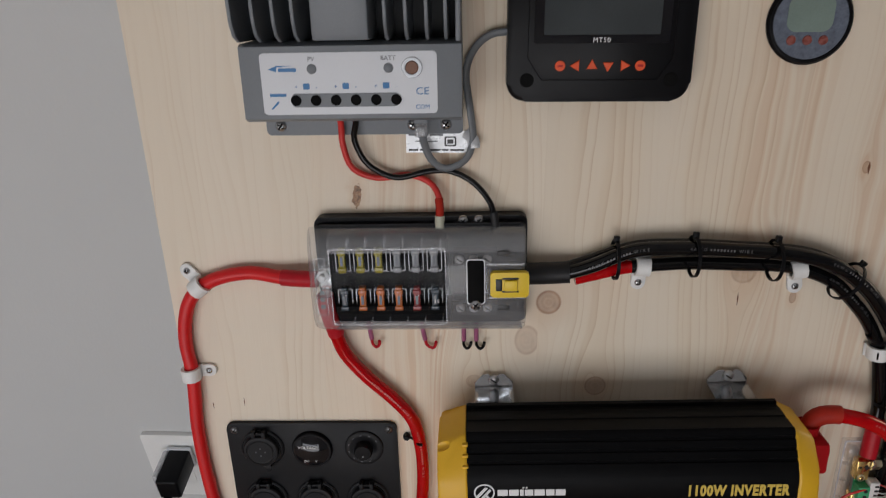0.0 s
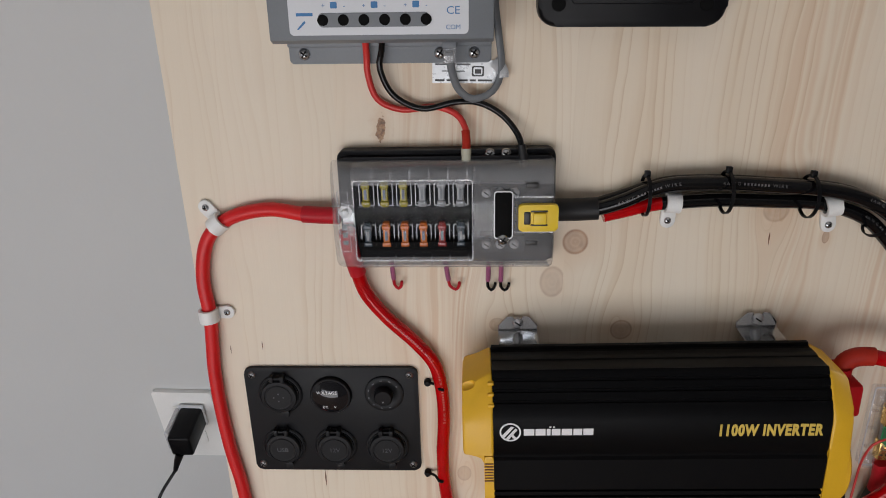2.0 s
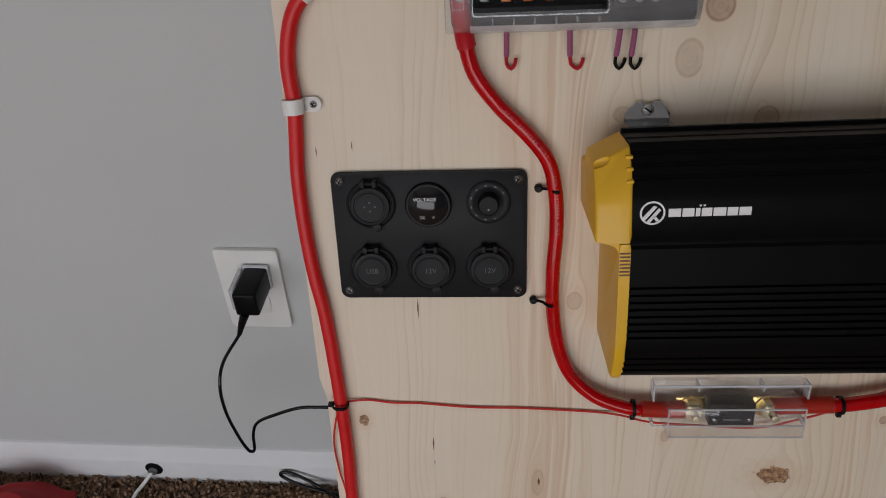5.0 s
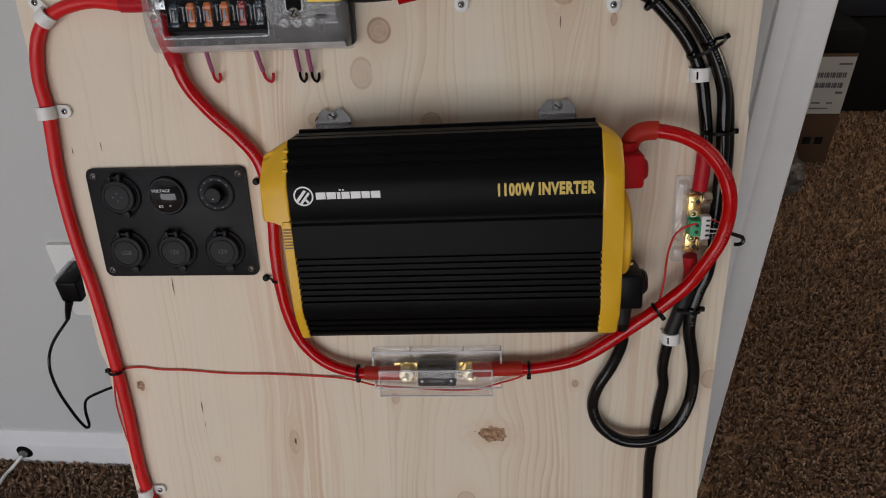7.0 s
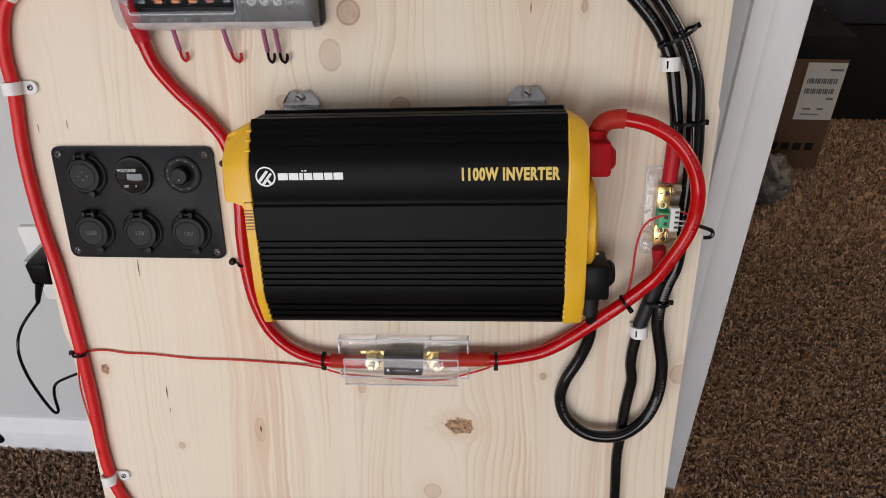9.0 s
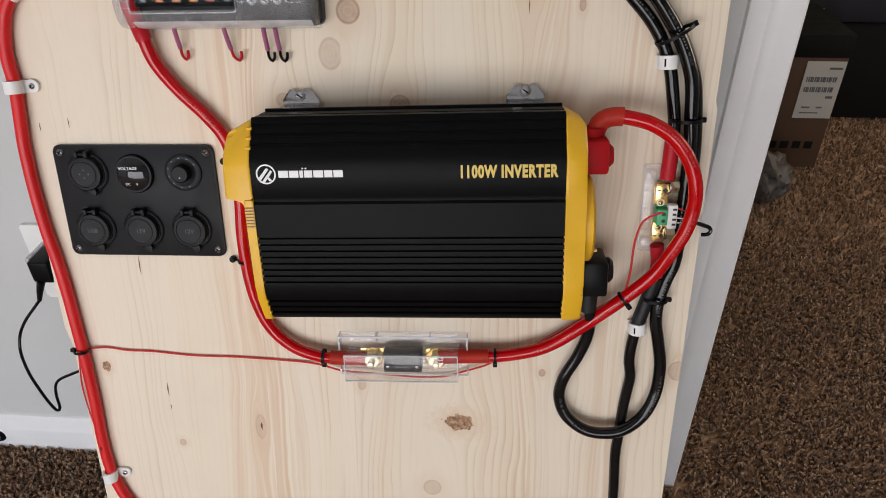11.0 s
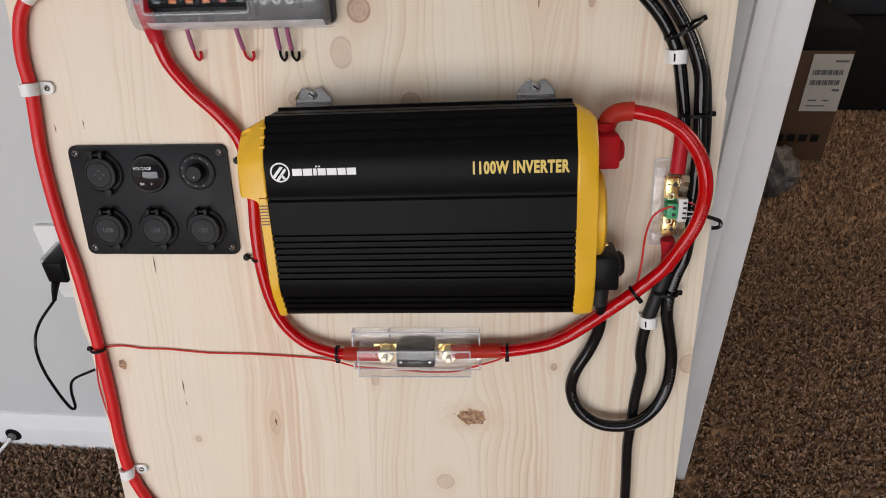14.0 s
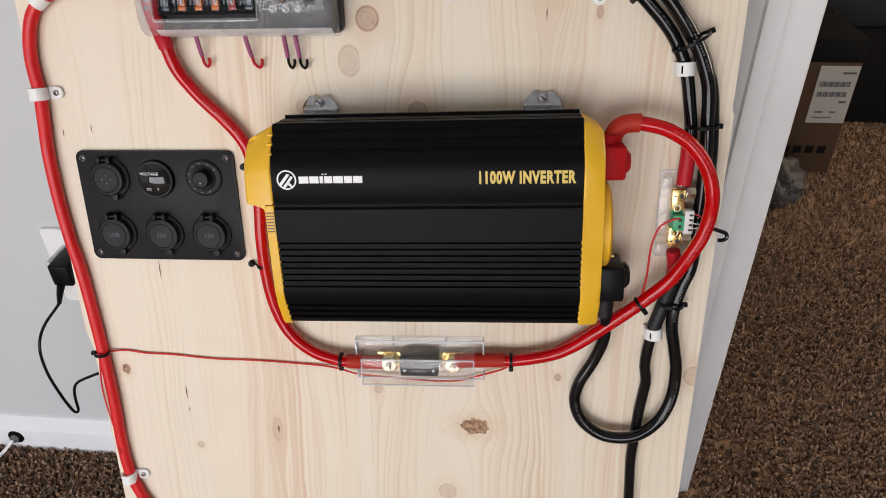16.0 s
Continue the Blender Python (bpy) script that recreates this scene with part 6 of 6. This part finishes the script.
# ---- on the wall ----
out = thing("wall_outlet", pose(-0.425, WALL_Y, 0.3675), "white plastic duplex wall outlet plate", "outlet")
part("cover_plate", prism(rounded_rect(-0.036, 0.036, -0.057, 0.057, 0.003), -0.0062, -0.0005, bevel=0.0022, seg=3), NYLON, out)
for z in (-0.0195, 0.0195):
    f = part("receptacle", prism(rounded_rect(-0.0168, 0.0168, z - 0.0140, z + 0.0140, 0.006), -0.0074, -0.0060, bevel=0.0006), NYLON, out)
    for x in (-0.0064, 0.0064):
        part("slot", box(x - 0.0010, x + 0.0010, -0.0078, -0.0070, z - 0.0010, z + 0.0070), HOLE, f)
    part("slot", turned([(0.0, -0.0078), (0.0022, -0.0078), (0.0022, -0.0070), (0.0, -0.0070)], (0, 0, z - 0.0080), "y", 12), HOLE, f)
screw_head(0, 0, -0.0063, 0.0030, out, NYLON, 1)

ch = thing("phone_charger", pose(-0.4150, WALL_Y - 0.0078, 0.3920), "black plug-in cube charger in the wall outlet", "charger")
part("body", box(-0.0125, 0.0135, -0.0510, -0.0010, -0.0165, 0.0135, 0.003, 3), BLACK_PLASTIC, ch)
part("face_plate", box(-0.0150, 0.0150, -0.0050, -0.0004, -0.0180, 0.0155, 0.002), STICKER, ch, "pale collar at the wall")
# pale slab that imitates the reflection on the charger's glossy left side
part("clear_sleeve", box(-0.0180, -0.0128, -0.0440, -0.0052, -0.0140, 0.0140, 0.0015), ACRYLIC_EDGE, ch, "pale slab in place of the reflection on its side")
part("cord_relief", tube([(-0.003, -0.0490, -0.0140), (-0.009, -0.0500, -0.0280), (-0.0150, -0.0505, -0.0440)], 0.0052, 12, r_end=0.0026), BLACK_PLASTIC, ch)
part("cord", tube([(-0.015, -0.0505, -0.044), (-0.0315, -0.0722, -0.0664), (-0.0355, -0.0872, -0.0893), (-0.0351, -0.0922, -0.126), (-0.0299, -0.0922, -0.1673), (-0.0235, -0.0922, -0.192), (-0.0195, -0.0922, -0.196), (-0.015, -0.0922, -0.191), (-0.011, -0.0922, -0.163), (-0.002, -0.0922, -0.142), (0.0205, -0.0922, -0.1278), (0.0504, -0.0922, -0.1146), (0.0746, -0.0922, -0.1124), (0.1052, -0.0922, -0.1113)], 0.0019, 10), BLACK_PVC, ch)
cd = thing("floor_cable", Matrix.Identity(4), "thin black cord lying on the carpet by baseboard", "cord")
part("sheath", tube([(-0.30, 0.310, 0.014), (-0.360, 0.322, 0.016), (-0.405, 0.330, 0.018), (-0.440, 0.338, 0.026), (-0.448, 0.340, 0.036), (-0.432, 0.340, 0.038), (-0.395, 0.332, 0.022), (-0.35, 0.31, 0.015), (-0.30, 0.29, 0.014)], 0.0024, 10), BLACK_PVC, cd)
cx = thing("coaxial_plate", pose(-0.637, WALL_Y - 0.012, 0.029), "dark coaxial grommet with white cable in the baseboard", "cable outlet")
part("grommet", turned([(0.0, -0.0040), (0.0090, -0.0040), (0.0125, -0.0020), (0.0130, -0.0002), (0.0, -0.0002)], (0, 0, 0), "y", 24), HOLE, cx)
part("collar", turned([(0.0042, -0.0085), (0.0058, -0.0085), (0.0066, -0.0040), (0.0042, -0.0040)], (0, 0, 0), "y", 16), DARK_METAL, cx)
part("white_cable", tube([(0.0, -0.003, 0.0), (-0.006, -0.012, -0.006), (-0.014, -0.020, -0.014), (-0.020, -0.036, -0.017), (-0.018, -0.065, -0.017), (-0.010, -0.105, -0.017)], 0.0028, 10), NYLON, cx)

# ---- the dim room beyond the doorway ----
bx = thing("cardboard_box", pose(0.885, 1.505, 0.0), "brown cardboard box with a white shipping label", "box")
part("body", box(-0.085, 0.085, -0.130, 0.130, 0.003, 0.355, 0.003), SHADED_CARDBOARD, bx)
part("tape", box(-0.0862, 0.0862, -0.1312, 0.1312, 0.300, 0.3565, 0.002), DARK_STUFF, bx, "dark packing tape over the top")
lab = part("shipping_label", box(-0.010, 0.082, -0.1318, -0.1304, 0.145, 0.292), SHADED_LABEL_PAPER, bx, "white shipping label")
for a, b, z, h in ((0.045, 0.076, 0.272, 0.005), (0.055, 0.072, 0.198, 0.006), (0.005, 0.025, 0.172, 0.004), (0.040, 0.055, 0.172, 0.004), (0.003, 0.048, 0.158, 0.003)):
    part("print_bar", box(a, b, -0.1324, -0.1318, z, z + h), INK_GREY, lab)
for row, z in ((0, 0.240), (1, 0.214)):
    for k in range(15):
        part("barcode_bar", box(-0.002 + 0.0048 * k, 0.0002 + 0.0048 * k + 0.0010 * ((k * 7 + row) % 3), -0.1324, -0.1318, z, z + 0.013), INK_GREY, lab)
for i in range(4):
    part("print_bar", box(-0.050 + 0.030 * i, -0.030 + 0.030 * i, -0.1312, -0.1302, 0.060, 0.080), DARK_STUFF, bx)
b2 = thing("storage_bin", pose(1.10, 1.88, 0.0), "dark storage bin standing behind the cardboard box", "bin")
part("body", prism([(-0.30, 0.003), (0.30, 0.003), (0.32, 0.29), (-0.32, 0.29)], -0.18, 0.18, bevel=0.008), DARK_STUFF, b2)
# lid made tall and near-black so that it stands for the room's darkness
part("lid", box(-0.335, 0.335, -0.19, 0.19, 0.291, 0.50, 0.008), BLUE_DARK, b2, "dark blue lid, drawn tall to fill the darkness")
part("tag", box(-0.120, -0.085, -0.1925, -0.1902, 0.305, 0.330), YELLOW_LATCH, b2, "yellow tag")
# added bag, near-black, to darken the back of the unlit room
b3 = thing("filler_bag", pose(1.72, 1.95, 0.0), "dark soft bag added to fill the unlit room", "bag")
bm = bmesh.new()
bmesh.ops.create_icosphere(bm, subdivisions=4, radius=1.0)
for v in bm.verts:
    k = 1 + 0.18 * noise.noise(v.co * 1.7) + 0.05 * noise.noise(v.co * 6)
    v.co = Vector((v.co.x * 0.24 * k, v.co.y * 0.19 * k, max(0.002, 0.25 + v.co.z * 0.27 * k)))
part("body", bm, DARK_STUFF, b3)
part("strap", tube([(-0.12, -0.15, 0.40), (-0.05, -0.20, 0.50), (0.06, -0.20, 0.50), (0.13, -0.15, 0.40)], 0.012, 8, 0.02, flat=0.4), BLACK_PLASTIC, b3)
b4 = thing("plastic_bag", pose(0.785, 1.225, 0.0), "crumpled translucent plastic bag on the carpet", "bag")
bm = bmesh.new()
bmesh.ops.create_icosphere(bm, subdivisions=4, radius=1.0)
for v in bm.verts:
    k = 1 + 0.3 * noise.noise(v.co * 2.3) + 0.13 * noise.noise(v.co * 7)
    v.co = Vector((v.co.x * 0.06 * k, v.co.y * 0.07 * k, max(0.002, 0.055 + v.co.z * 0.06 * k)))
part("body", bm, BAG, b4)

# a crumpled red cloth on the carpet
rc = thing("red_cloth", pose(-0.835, 0.262, 0.012), "crumpled red cloth lying on the brown carpet", "cloth")
own = bmesh.new()
rows = []
for i in range(17):
    row = []
    for j in range(13):
        u, v = i / 16 * 2 - 1, j / 12 * 2 - 1
        fall = max(0.0, 1 - max(abs(u), abs(v)) ** 2.5)
        h = fall * (0.030 + 0.012 * math.sin(5.2 * u + 2.1 * v) + 0.009 * math.sin(7.7 * v - 3.0 * u + 1.0))
        row.append(own.verts.new((0.095 * u + 0.006 * math.sin(4 * v), 0.060 * v + 0.007 * math.sin(5 * u), max(h, 0.0))))
    rows.append(row)
for a, b in zip(rows, rows[1:]):
    for k in range(12):
        own.faces.new((a[k], b[k], b[k + 1], a[k + 1]))
part("folds", own, RED_CLOTH, rc)
